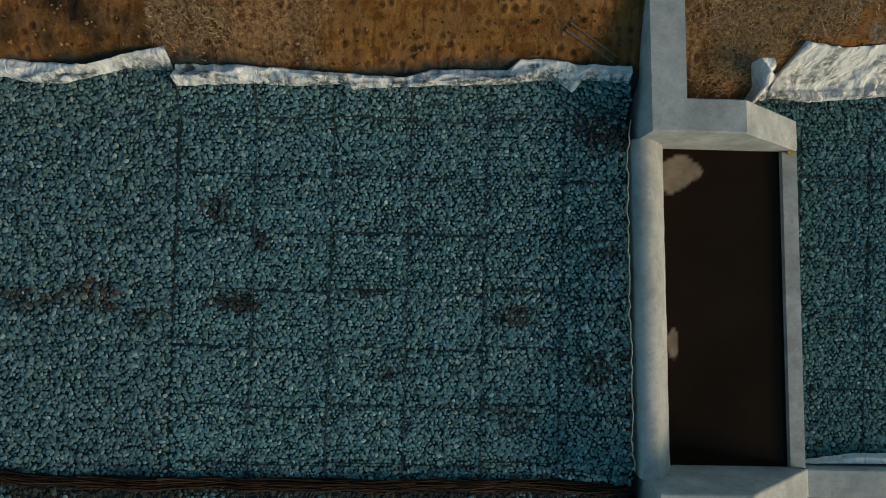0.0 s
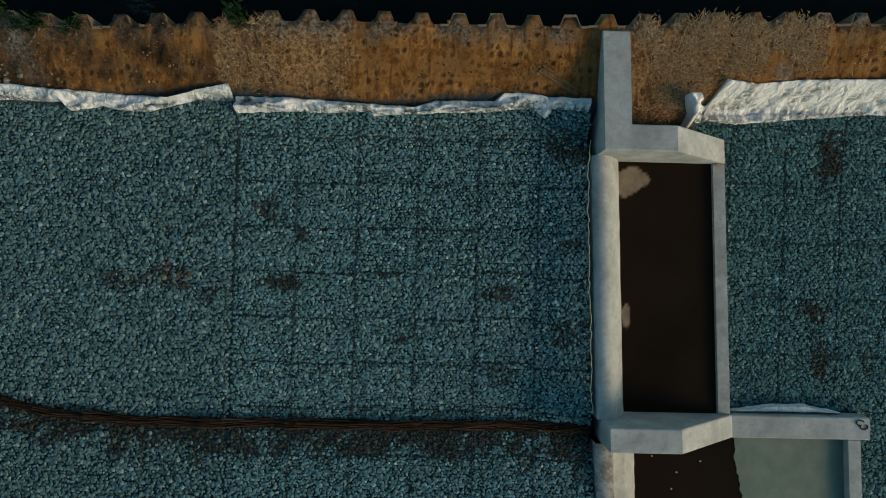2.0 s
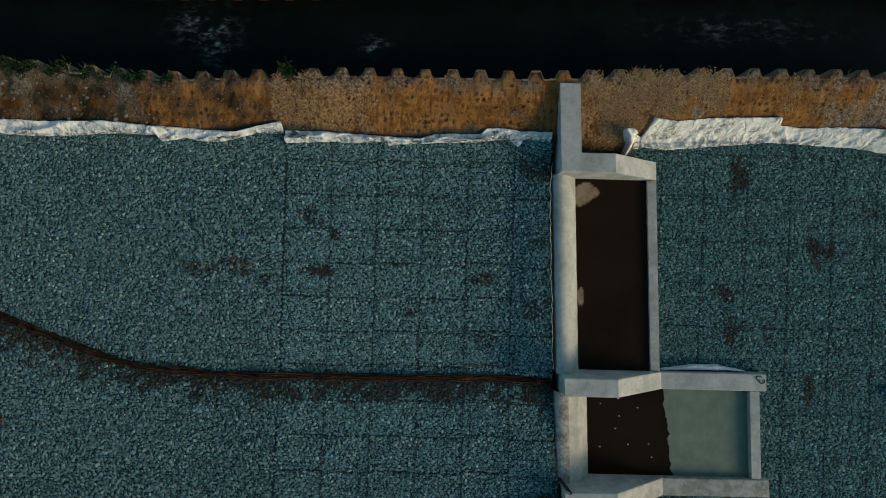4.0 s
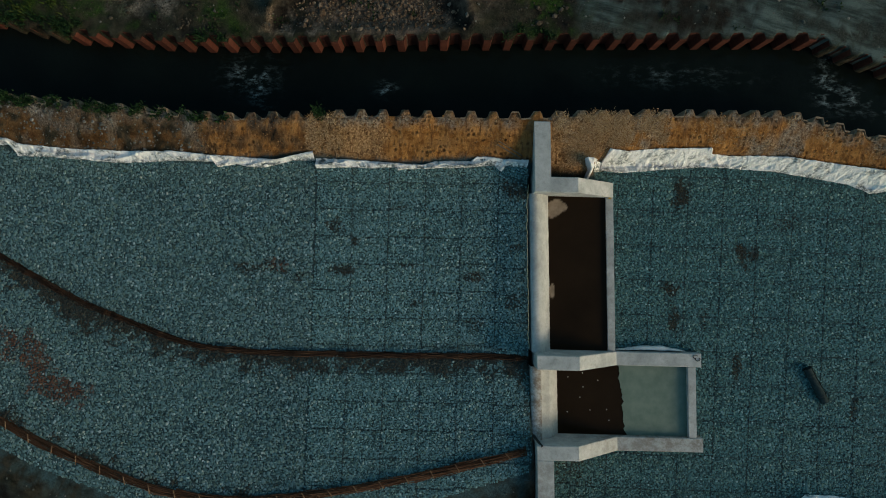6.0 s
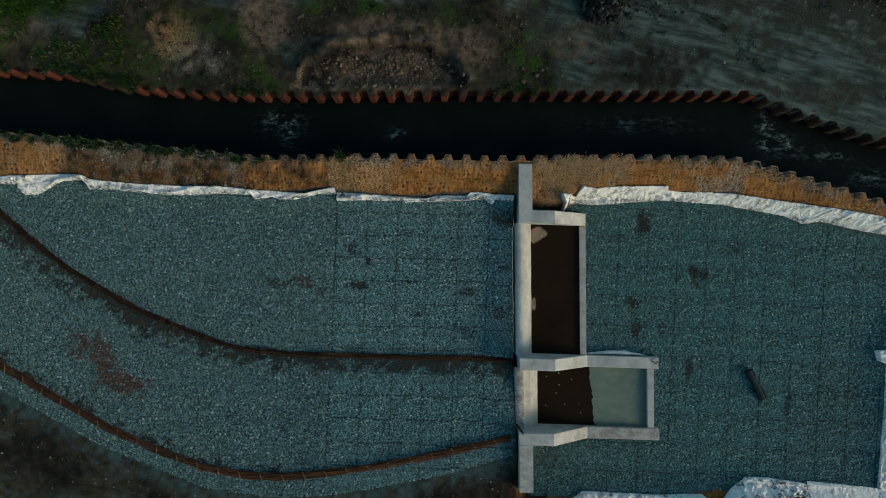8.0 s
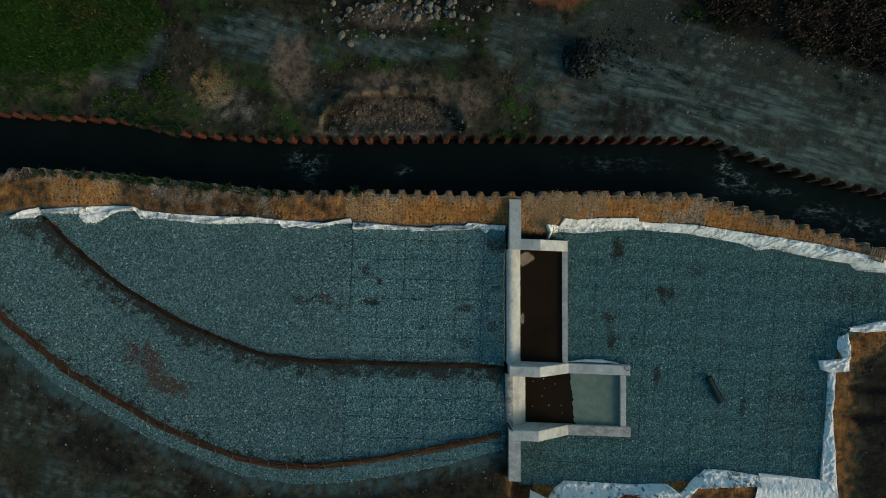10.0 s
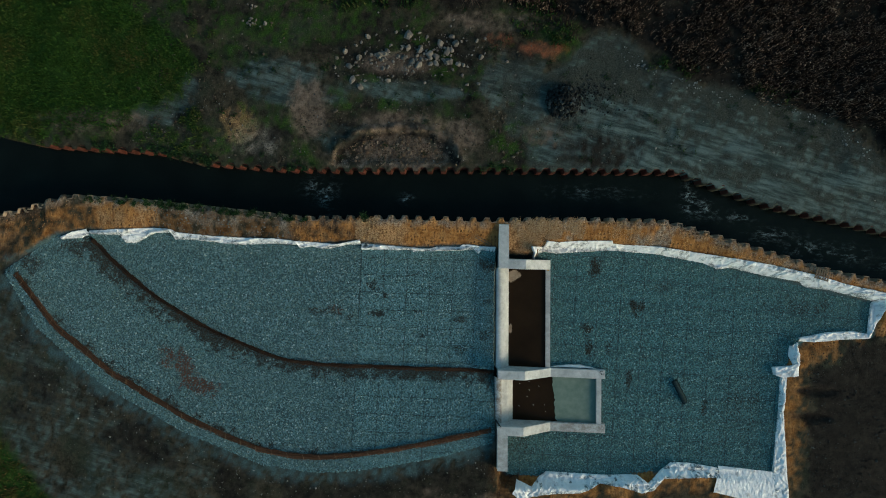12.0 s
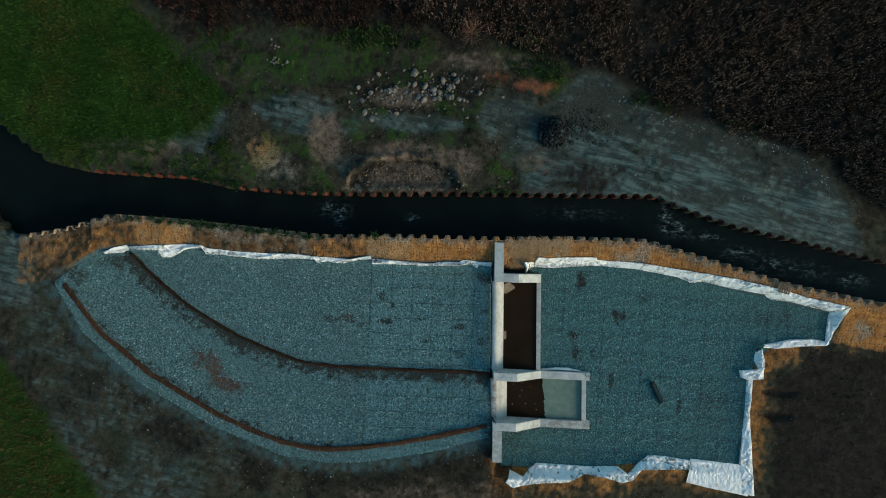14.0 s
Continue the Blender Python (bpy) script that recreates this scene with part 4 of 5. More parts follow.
stone_bed("gravel_bed", WEST_BED, basin_west_height, 0.109, "blue-grey crushed stone bed with brown soil stains", off_rolls)
gabion_field(EAST_PART, basin_west_height, WEST_X0, -2.2 - 8 * SEAM_Y, SEAM_X, SEAM_Y, 0.100, -0.004, "wire basket mattress filled with blue-grey crushed stone", "gabions above the weir",
             lambda cx, cy: -2.8 < cx < 3.4 and -0.8 < cy < 2.4)
gabion_field(BASIN_EAST, basin_east_height, 10.1, -15.2, 2.03, 2.0, 0.105, -0.02, "wire basket mattress filled with dark blue-grey stone", "gabions below the weir", mat=STONE_EAST, reach=-0.6)


# ---- brushwood rolls pegged along the steps ----
def resample(points, step):
    p = np.asarray(points, float)
    d = np.concatenate([[0], np.cumsum(np.linalg.norm(np.diff(p, axis=0), axis=1))])
    s = np.arange(0, d[-1], step)
    q = np.stack([np.interp(s, d, p[:, k]) for k in range(p.shape[1])], -1)
    for _ in range(3):
        q[1:-1] = (q[:-2] + 2 * q[1:-1] + q[2:]) / 4
    return q, s


def build_roll(points, height, width, count, label, pegs, mat):
    line, s = resample(points, 0.35)
    z0 = height(line[:, 0], line[:, 1])
    side = np.gradient(line, axis=0)
    side = np.stack([-side[:, 1], side[:, 0]], -1) / np.linalg.norm(side, axis=1)[:, None]
    roll = holder("brushwood_roll", (*line[len(line) // 2], float(z0[len(line) // 2])), label, "fascine")
    back = Matrix.Translation(-Vector(roll.location))
    paths, radii = [], []
    length = s[-1]
    for k in range(int(length * count)):
        start = rng.uniform(-1, length)
        m = (s > start) & (s < start + rng.uniform(1.6, 3.6))
        if m.sum() < 3:
            continue
        a, r = rng.uniform(0, 2 * np.pi), math.sqrt(rng.uniform(0, 1)) * width
        drift = rng.uniform(-0.10, 0.10) * np.linspace(-1, 1, m.sum())
        off = r * math.cos(a) + drift
        lift = 0.10 + 0.5 * r * math.sin(a) + rng.uniform(-0.03, 0.05) * np.linspace(-1, 1, m.sum())
        paths.append(np.concatenate([line[m] + side[m] * off[:, None], (z0[m] + lift)[:, None]], 1))
        radii.append(np.linspace(0.022, 0.009, m.sum()))
    v, f = tubes(paths, radii, 3)
    ob = child("brushwood", mesh_of("brushwood", v, f, mat), roll, kind="stuff")
    ob.matrix_parent_inverse = back
    if pegs:
        bm = bmesh.new()
        bmesh.ops.create_cone(bm, cap_ends=True, segments=6, radius1=0.028, radius2=0.022, depth=0.5)
        data = bpy.data.meshes.new("peg")
        bm.to_mesh(data)
        bm.free()
        data.materials.append(STAKE)
        for i in range(3, len(line) - 1, 4):
            t = side[i]
            ob = child("peg", data, roll)
            ob.matrix_parent_inverse = back
            yaw = math.atan2(t[1], t[0]) + 0.35 + rng.uniform(-0.15, 0.15)
            ob.matrix_basis = pose(line[i, 0], line[i, 1], float(z0[i]) + 0.26, 0, 0, math.degrees(yaw)) @ pose(0, 0, 0, 0, 82, 0)


build_roll(ROLL_INNER, basin_west_height, 0.16, 22, "brown brushwood roll laid along a stone step", False, TWIG_DARK)
build_roll(ROLL_OUTER, basin_west_height, 0.24, 26, "reddish brown brushwood roll held by pale pegs", True, TWIG)


# ---- white geotextile along the edges ----
def rail(points, count):
    """Points of an edge at even steps along the line from its first to its last point."""
    p = np.asarray(points, float)
    way = p[-1] - p[0]
    u = np.maximum.accumulate((p - p[0]) @ way / (way @ way)) + np.arange(len(p)) * 1e-6
    return np.stack([np.interp(np.linspace(0, 1, count), u / u[-1], p[:, k]) for k in range(2)], -1)


def build_fabric(upper, lower, seed, label, lift=0.05, soiled=0.3, folds=0.10, twist=0.6):
    """A crumpled strip between two edges: long twisting folds and sharp wrinkles across."""
    length = math.hypot(upper[-1][0] - upper[0][0], upper[-1][1] - upper[0][1])
    count = max(14, int(length / 0.06))
    a, b = rail(upper, count), rail(lower, count)
    s, v = np.linspace(0, length, count), np.linspace(0, 1, 22)
    w = np.maximum(np.linalg.norm(b - a, axis=1), 0.05)
    fray = 0.05 * (fbm(s / 0.25, s * 0, seed + 1, 3) - 0.5)
    x, y = (a[:, k:k + 1] * (1 - v) + b[:, k:k + 1] * v for k in (0, 1))
    y = y + fray[:, None] * (2 * v - 1)
    s2, v2 = np.meshgrid(s, v, indexing="ij")
    across = v2 * w[:, None]
    pleats = 0
    for k in range(3):  # long folds that wander over the width
        middle = np.clip(1.5 * fbm(s / (1.1 + 0.5 * k), s * 0 + k, seed + 20 + k, 3) - 0.25, 0.05, 0.95)[:, None]
        steep = np.where(v2 > middle, 0.07 + 0.10 * k, 0.24)
        pleats = pleats + np.clip(1 - np.abs(v2 - middle) * w[:, None] / steep, 0, 1) * (0.4 + fbm(s / 0.8, s * 0, seed + 30 + k))[:, None] / (1 + 0.4 * k)
    bend = 0.8 * fbm(s2 / 1.4, across / 0.9, seed + 4, 3)
    wrinkles = (1 - np.abs(2 * fbm(s2 / 0.42 + 1.3 * across + bend * 4, across / 0.7 + seed, seed + 3, 4) - 1)) * (0.45 + 0.6 * fbm(s2 / 0.9, across / 0.9, seed + 12, 2))
    cross = 1 - np.abs(2 * fbm(s2 / 0.5 - 1.6 * across - bend, across / 0.8, seed + 6, 2) - 1)
    ground = np.maximum(ground_height(x, y), np.where(inside(x, y, BASIN_WEST) > 0, basin_west_height(x, y), -9))
    ground = np.maximum(ground, np.where(inside(x, y, BASIN_EAST) > 0, basin_east_height(x, y), -9))
    rim = np.clip(np.minimum(v2, 1 - v2) * w[:, None] / 0.05, 0, 1)
    z = ground + 0.07 + rim * (lift + folds * (1.3 * twist * pleats + (1.6 - twist) * (1.3 * wrinkles ** 2.5 + 0.6 * cross ** 7)))
    data = mesh_of("geotextile_strip", np.stack([x, y, z], -1), grid_faces(*x.shape), FABRIC, True)
    low_side = np.clip(1 - (1 - v2) * w[:, None] / 0.35, 0, 1)
    spots = smooth(0.60, 0.70, fbm(x / 0.45, y / 0.30, seed + 7))
    values(data, "soiled", np.clip(soiled * low_side * smooth(0.3, 0.6, fbm(x / 0.7, y / 0.7, seed + 8)) * 1.6 + soiled * 1.3 * spots, 0, 1))
    tagged(new("geotextile_strip", data), label, "geotextile", "white geotextile edges")


build_fabric([(-33.07, 4.52), (-31.94, 5.03), (-30.65, 5.31)], [(-32.84, 4.30), (-31.22, 4.5), (-30.6, 4.85)], 1, "crumpled white geotextile strip at the basin tip", 0.05, 0.6)
build_fabric([(-30.46, 5.18), (-27.56, 5.43), (-25.0, 5.64), (-23.3, 5.62), (-22.75, 5.36), (-20.17, 5.17), (-16.94, 5.1), (-14.36, 5.18), (-12.1, 5.02), (-9.6, 4.95), (-8.82, 4.92), (-7.98, 5.12), (-6.76, 5.38)],
             [(-30.31, 4.86), (-27.77, 4.87), (-27.28, 4.2), (-26.36, 4.28), (-24.7, 5.2), (-23.3, 5.3), (-22.95, 4.72), (-21.12, 4.69), (-17.25, 4.48), (-14.35, 4.69), (-12.25, 4.69), (-12.02, 4.4), (-11.0, 4.6), (-10.2, 4.44), (-9.37, 4.48), (-8.81, 4.62), (-7.98, 4.88), (-6.71, 4.9)],
             3, "long twisted white geotextile strip below the earth bank", 0.05, 0.7, 0.10, 1.0)
build_fabric([(-6.66, 5.04), (-4.87, 5.01), (-3.59, 4.95), (-1.92, 4.88), (-0.73, 4.86), (-0.05, 5.07), (1.85, 5.12), (2.15, 5.33), (3.08, 5.33), (3.59, 5.26), (4.53, 5.24), (5.0, 5.24)],
             [(-6.64, 4.50), (-4.86, 4.59), (-3.58, 4.57), (-2.44, 4.66), (-2.08, 4.5), (-1.58, 4.59), (-0.72, 4.61), (0.42, 4.69), (1.86, 4.74), (2.58, 4.88), (3.16, 4.87), (3.54, 4.56), (3.81, 4.89), (4.9, 4.77)],
             5, "white geotextile strip with a ragged end at the weir", 0.05, 0.8, 0.11, 0.9)
build_fabric([(8.08, 5.40), (8.15, 5.1), (8.35, 4.85), (8.40, 4.3)], [(8.95, 5.42), (8.62, 5.2), (8.62, 4.9), (8.66, 4.32)], 11, "crumpled scrap of white geotextile on the weir", 0.22, 0.5, 0.22, 0.5)
build_fabric([(8.75, 5.4), (9.30, 5.42), (9.40, 5.97), (10.4, 5.88), (12.3, 6.06), (15.08, 6.2), (15.28, 5.94), (17.23, 5.88), (19.37, 5.86), (21.52, 5.6), (23.7, 5.34), (26.08, 5.06), (28.87, 4.69), (32.77, 3.99), (35.56, 3.28), (39.84, 2.54)],
             [(8.75, 4.8), (9.52, 4.95), (10.56, 4.87), (12.3, 5.05), (15.27, 5.34), (17.24, 5.27), (19.22, 5.19), (21.86, 4.81), (23.52, 4.59), (24.85, 4.07), (26.1, 4.24), (28.92, 3.69), (31.98, 3.28), (32.83, 2.77), (34.49, 2.68), (38.5, 1.87)],
             13, "broad wrinkled white geotextile strip on the bank", 0.05, 0.6, 0.14, 0.5)
build_fabric([(39.97, 2.53), (39.42, 0.39), (38.75, -1.5)], [(38.62, 1.85), (38.43, -0.77), (38.35, -1.33)], 17, "white geotextile strip folded round a corner", 0.05)
build_fabric([(32.34, -1.73), (33.43, -1.46), (34.8, -1.11), (37.0, -0.9), (38.45, -1.11)], [(32.35, -2.01), (33.74, -2.06), (36.49, -1.7), (38.58, -1.54)], 19, "white geotextile strip over brown earth", 0.08)
build_fabric([(32.24, -2.09), (32.47, -3.31), (32.56, -5.1)], [(31.6, -2.45), (31.53, -3.35), (31.96, -4.17), (30.14, -4.43), (30.29, -5.09), (30.95, -5.3)], 23, "torn white geotextile flap at a corner", 0.08, 0.4, 0.18)
build_fabric([(31.55, -5.2), (31.35, -8.4), (31.66, -11.19), (32.24, -16.8)], [(30.92, -5.3), (30.88, -7.86), (30.69, -11.79), (30.55, -13.9), (31.0, -16.6)], 29, "white geotextile strip along the basin's end", 0.05, 0.45, 0.10)
build_fabric([(25.75, -13.43), (28.28, -13.6), (31.2, -13.8)], [(25.3, -15.71), (27.3, -16.12), (31.6, -16.9)], 31, "large flat sheet of white geotextile", 0.07, 0.15, 0.05, 0.3)
build_fabric([(7.8, -15.3), (9.12, -15.7), (10.46, -14.6), (15.5, -14.68), (18.57, -14.53), (19.43, -15.05), (21.57, -13.26), (23.25, -13.29), (25.83, -13.61)],
             [(7.34, -16.22), (8.04, -16.75), (11.1, -16.25), (13.34, -16.2), (15.25, -15.37), (17.22, -15.55), (18.92, -16.03), (20.02, -15.7), (20.81, -14.64), (24.98, -14.44), (25.88, -14.5)],
             37, "crumpled soiled white geotextile over the stone edge", 0.05, 1.0, 0.16, 0.4)
build_fabric([(10.5, -5.22), (12.0, -5.0), (13.2, -4.98), (14.5, -5.22)], [(10.5, -5.28), (12.0, -5.26), (13.2, -5.26), (14.5, -5.28)], 41, "narrow white geotextile strip beside the wall", 0.25, 0.1, 0.03)


# ---- boulders, rubble and small stones on the far bank ----
def boulder_mesh(seed):
    bm = bmesh.new()
    bmesh.ops.create_icosphere(bm, subdivisions=2, radius=1.0)
    for v in bm.verts:
        p = v.co * 1.3 + Vector((seed * 7.1, 0, 0))
        v.co *= 1 + 0.55 * (noise.noise(p) + 0.4 * noise.noise(p * 2.7))
        v.co.z *= 0.7
    planes = [Vector((random.uniform(-1, 1), random.uniform(-1, 1), random.uniform(-0.2, 1))).normalized() for _ in range(9)]
    for v in bm.verts:
        for n in planes:
            over = v.co.dot(n) - 0.60
            if over > 0:
                v.co -= n * over
    data = bpy.data.meshes.new("boulder")
    bm.to_mesh(data)
    bm.free()
    data.materials.append(BOULDER)
    return data


boulder_shapes = [boulder_mesh(k) for k in range(9)]


def put_boulder(x, y, size, label, group):
    ob = new("boulder", boulder_shapes[rng.integers(9)])
    z = float(ground_height(np.array(x), np.array(y)))
    ob.matrix_world = Matrix.LocRotScale((x, y, z + size * 0.10), Euler((rng.uniform(-0.4, 0.4), rng.uniform(-0.4, 0.4), rng.uniform(0, 6.28))), (size, size * rng.uniform(0.65, 1.0), size * rng.uniform(0.7, 1.0)))
    tagged(ob, label, "boulder", group)


for k in range(240):
    a = rng.uniform(0, 1)
    x, y = rng.normal(-5.2, 2.0) if a < 0.55 else rng.normal(-0.3, 2.2), rng.normal(21.6, 1.1)
    y += 0.15 * (x + 2) * (x < -2)
    put_boulder(x, y, float(np.clip(rng.lognormal(-2.05, 0.55), 0.06, 0.45)), "pale angular boulder dumped on bare soil", "dumped boulders")
for x, y, size in ((-7.9, 19.1, 0.75), (-7.3, 18.5, 0.6), (-6.8, 22.8, 0.6), (-3.3, 23.0, 0.8), (0.2, 20.9, 0.68), (-5.0, 21.6, 0.5), (3.0, 21.4, 0.55), (1.9, 19.0, 0.42), (2.9, 19.1, 0.4)):
    put_boulder(x, y, size * 0.62, "large pale boulder dumped on bare soil", "dumped boulders")
for k in range(16):
    put_boulder(rng.normal(-16.6, 0.6), rng.normal(24.2, 0.9), rng.uniform(0.1, 0.24), "small whitish stone in grass", "whitish stones in the grass")


def rubble(name, label, x, y, size, lift, mat):
    z = ground_height(x, y) + lift
    tagged(new(name, rock_mesh(name, np.stack([x, y, z], -1), size, mat, flat=0.85)), label, "rubble", kind="stuff")


r, a = 1.45 * np.sqrt(rng.uniform(0, 1, 420)), rng.uniform(0, 2 * np.pi, 420)
rubble("rubble_heap", "round heap of dark broken rock", 10.2 + r * np.cos(a), 17.9 + r * np.sin(a), rng.uniform(0.09, 0.26, 420), 1.0 * (1 - (r / 1.6) ** 2), DARKROCK)
n = 260
rubble("rubble_trail", "thin spread of dark rubble beside the heap", rng.normal(12.6, 1.5, n), rng.normal(18.5, 0.8, n), rng.uniform(0.04, 0.13, n), 0 * r[:n], DARKROCK)
PALE_PEBBLE = make_islands("pale_pebbles", [(0.07, 0.08, 0.08), (0.14, 0.155, 0.15), (0.22, 0.235, 0.23), (0.34, 0.35, 0.34)])
PEBBLE = make_islands("far_pebbles", [(0.05, 0.05, 0.045), (0.09, 0.09, 0.08), (0.14, 0.14, 0.125), (0.26, 0.25, 0.23)])
n = 700
px = rng.uniform(-26, 40, n)
py = along(FAR_BANK, px) + 0.6 + np.abs(rng.normal(0, 5.5, n))
rubble("loose_pebbles", "scattered loose grey stones on soil", px, py, np.clip(rng.lognormal(-3.2, 0.5, n), 0.02, 0.16), 0 * px + 0.01, PEBBLE)
n = 700
px = rng.uniform(-38, 30, n)
py = np.where(px < 5, along(OUTER, px) - 0.7 - np.abs(rng.normal(0, 3, n)), -17 - np.abs(rng.normal(0, 2, n)))
rubble("loose_pebbles", "scattered loose stones on a dirt track", px, py, np.clip(rng.lognormal(-3.0, 0.4, n), 0.03, 0.13), 0 * px + 0.01, PEBBLE)
n = 150
px = rng.uniform(15, 37, n)
py = np.interp(px, [15, 17.2, 22.2, 27.6, 33.1, 37.6], [22.6, 21.3, 19.6, 18.8, 17.4, 14.1]) - 0.3 + rng.normal(0, 0.35, n)
rubble("loose_pebbles", "row of pale stones along the track's edge", px, py, np.clip(rng.lognormal(-2.7, 0.4, n), 0.04, 0.17), 0 * px + 0.02, PALE_PEBBLE)
n = 1500
px, py = rng.uniform(33.5, 46, n), rng.uniform(-20, -2, n)
rubble("soil_clods", "black clods and stones in a dug pit", px, py, np.clip(rng.lognormal(-3.0, 0.5, n), 0.03, 0.18), 0 * px + 0.01, DARKROCK)
n = 420
px = rng.uniform(-24.5, -12.5, n)
py = along(NEAR_BANK, px) - rng.uniform(0.2, 2.3, n)
rubble("bank_crumbs", "small grey clods on the earth bank", px, py, np.clip(rng.lognormal(-3.0, 0.45, n), 0.02, 0.14), 0 * px + 0.01, PEBBLE)
n = 5200
px = rng.uniform(-27, 41, n)
py = along(FAR_BANK, px) + 0.5 + np.abs(rng.normal(0, 6.5, n))
keep = (fbm(px / 1.6, py / 1.6, 170) > 0.46) & (ground_masks(px, py)["clay"] < 0.3)
rubble("soil_clods", "rough dark clods of dug soil", px[keep], py[keep], np.clip(rng.lognormal(-2.75, 0.45, n), 0.04, 0.2)[keep], 0 * px[keep] + 0.01, CLOD)
n = 900
px, py = rng.normal(-3.6, 2.6, n), rng.normal(13.0, 0.9, n)
keep = (py > along(FAR_BANK, px) + 0.4) & (np.hypot((px + 3.6) / 5.5, (py - 12.0) / 3.1) < 0.92)
rubble("soil_clods", "brown rubble in a crescent hollow", px[keep], py[keep], np.clip(rng.lognormal(-2.7, 0.45, n), 0.04, 0.2)[keep], 0 * px[keep] + 0.01, HOLLOW)
n = 3000
px = rng.uniform(-39, 42, n)
py = along(NEAR_BANK, px) - rng.uniform(0.1, 2.5, n)
keep = ((px < 4.7) & (py > along(FABRIC_LINE, px) + 0.5) & ((px < -24) | (px > -13))) | ((px > 6.5) & (py > np.interp(px, [6, 16, 24, 33, 42], [4.7, 6.4, 5.5, 3.9, 2.6])))
rubble("bank_clods", "crumbly orange-brown clods on the earth bank", px[keep], py[keep], np.clip(rng.lognormal(-3.3, 0.4, n), 0.02, 0.10)[keep], 0 * px[keep], BANKCLOD)


# ---- plants ----
def tufts(name, label, category, x, y, blades, tall, wide, lean, mat, heads=0, thick=None):
    """Clumps of bent blades, and pale seed heads where the plant has them."""
    n = len(x) * blades
    bx, by = np.repeat(x, blades) + rng.normal(0, wide * 1.2, n), np.repeat(y, blades) + rng.normal(0, wide * 1.2, n)
    bz = ground_height(bx, by)
    a, h = rng.uniform(0, 2 * np.pi, n), np.repeat(rng.uniform(*tall, len(x)), blades) * rng.uniform(0.6, 1.1, n)
    out = lean * h * rng.uniform(0.3, 1.2, n)
    w = thick or 0.16 * wide + 0.012
    base = np.stack([bx, by, bz], -1)
    side = np.stack([-np.sin(a), np.cos(a), 0 * a], -1) * w
    mid = base + np.stack([np.cos(a) * out * 0.4, np.sin(a) * out * 0.4, h * 0.65], -1)
    tip = base + np.stack([np.cos(a) * out, np.sin(a) * out, h], -1)
    verts = np.stack([base - side, base + side, mid - side * 0.9, mid + side * 0.9, tip], 1)
    k = 5 * np.arange(n)[:, None]
    faces = [np.concatenate([k + np.array(t) for t in ((0, 1, 3), (0, 3, 2), (2, 3, 4))])]
    verts = [verts.reshape(-1, 3)]
    if heads:
        pick = rng.random(n) < heads
        c = tip[pick]
        size = rng.uniform(0.035, 0.08, len(c))
        verts.append((c[:, None] + np.array([(1, 0, 0), (0, 1, 0), (-1, 0, 0), (0, -1, 0), (0, 0, 1.4)])[None] * size[:, None, None]).reshape(-1, 3))
        k2 = 5 * n + 5 * np.arange(len(c))[:, None]
        faces.append(np.concatenate([k2 + np.array(t) for t in ((0, 1, 4), (1, 2, 4), (2, 3, 4), (3, 0, 4))]))
    tagged(new(name, mesh_of(name, np.concatenate(verts), np.concatenate(faces), mat)), label, category, kind="stuff")


def pick_ground(count, x0, x1, y0, y1, mask):
    x, y = rng.uniform(x0, x1, count), rng.uniform(y0, y1, count)
    keep = mask(x, y) > rng.uniform(0.15, 0.85, count)
    return x[keep], y[keep]


def scrub_mask(x, y):
    edge = np.interp(x, [-46, -28, -25, -16, -8, -2, 4, 9, 14, 17, 22, 29, 37, 39.5, 46], [46, 28.2, 26.0, 27.2, 27.0, 27.6, 26.5, 24.6, 25, 23.4, 20.4, 18.8, 16.8, 13.5, 10])
    return smooth(-1.0, 1.0, y - edge + 2.6 * (fbm(x / 2.5, y / 2.5, 140) - 0.5)) * (0.35 + 0.65 * smooth(0.36, 0.52, fbm(x / 2.2, y / 3.4, 145, 4)))


def grass_mask(x, y):
    return ground_masks(x, y)["grass"] * np.where((x > -20) & (y > 8), 0.22, 1.0)


gx, gy = pick_ground(38000, -52, 14, 11.5, 40, grass_mask)
tufts("grass", "dense green meadow grass with yellowish patches", "grass", gx, gy, 5, (0.12, 0.32), 0.12, 0.7, GRASS)
gx, gy = pick_ground(12000, -52, -26, -40, -5, grass_mask)
tufts("grass", "green grass with brown patches beside a dirt track", "grass", gx, gy, 5, (0.12, 0.32), 0.12, 0.7, GRASS_DRY)
sx, sy = pick_ground(28000, -34, 48, 11, 42, scrub_mask)
west = sx < -3 + 3 * np.sin(sy)
tufts("dead_scrub", "dense dark brown dead weeds with pale seed heads", "scrub", sx[~west], sy[~west], 6, (0.3, 0.9), 0.12, 0.3, WEED, 0.75)
tufts("dead_scrub", "dark reddish brown dead weeds behind the meadow", "scrub", sx[west], sy[west], 6, (0.3, 0.8), 0.12, 0.3, WEED_RED, 0.35)
fx, fy = pick_ground(2600, -16, 32, 17, 30, lambda x, y: np.maximum.reduce([0.9 * smooth(1.2, 0.4, np.hypot((x - cx) / rx, (y - cy) / ry) + 1.4 * (fbm(x / 1.1, y / 1.1, 152) - 0.5))
                     for cx, cy, rx, ry in ((7.3, 25.4, 2.6, 2.6), (10.0, 23.6, 1.6, 1.4), (-8, 26.2, 6.5, 1.2), (20, 21.2, 3.0, 0.9), (28, 19.6, 3.0, 0.8))]))
tufts("weeds", "dark green weeds at the edge of dead scrub", "weeds", fx, fy, 14, (0.15, 0.5), 0.16, 0.6, LEAF_TALL)
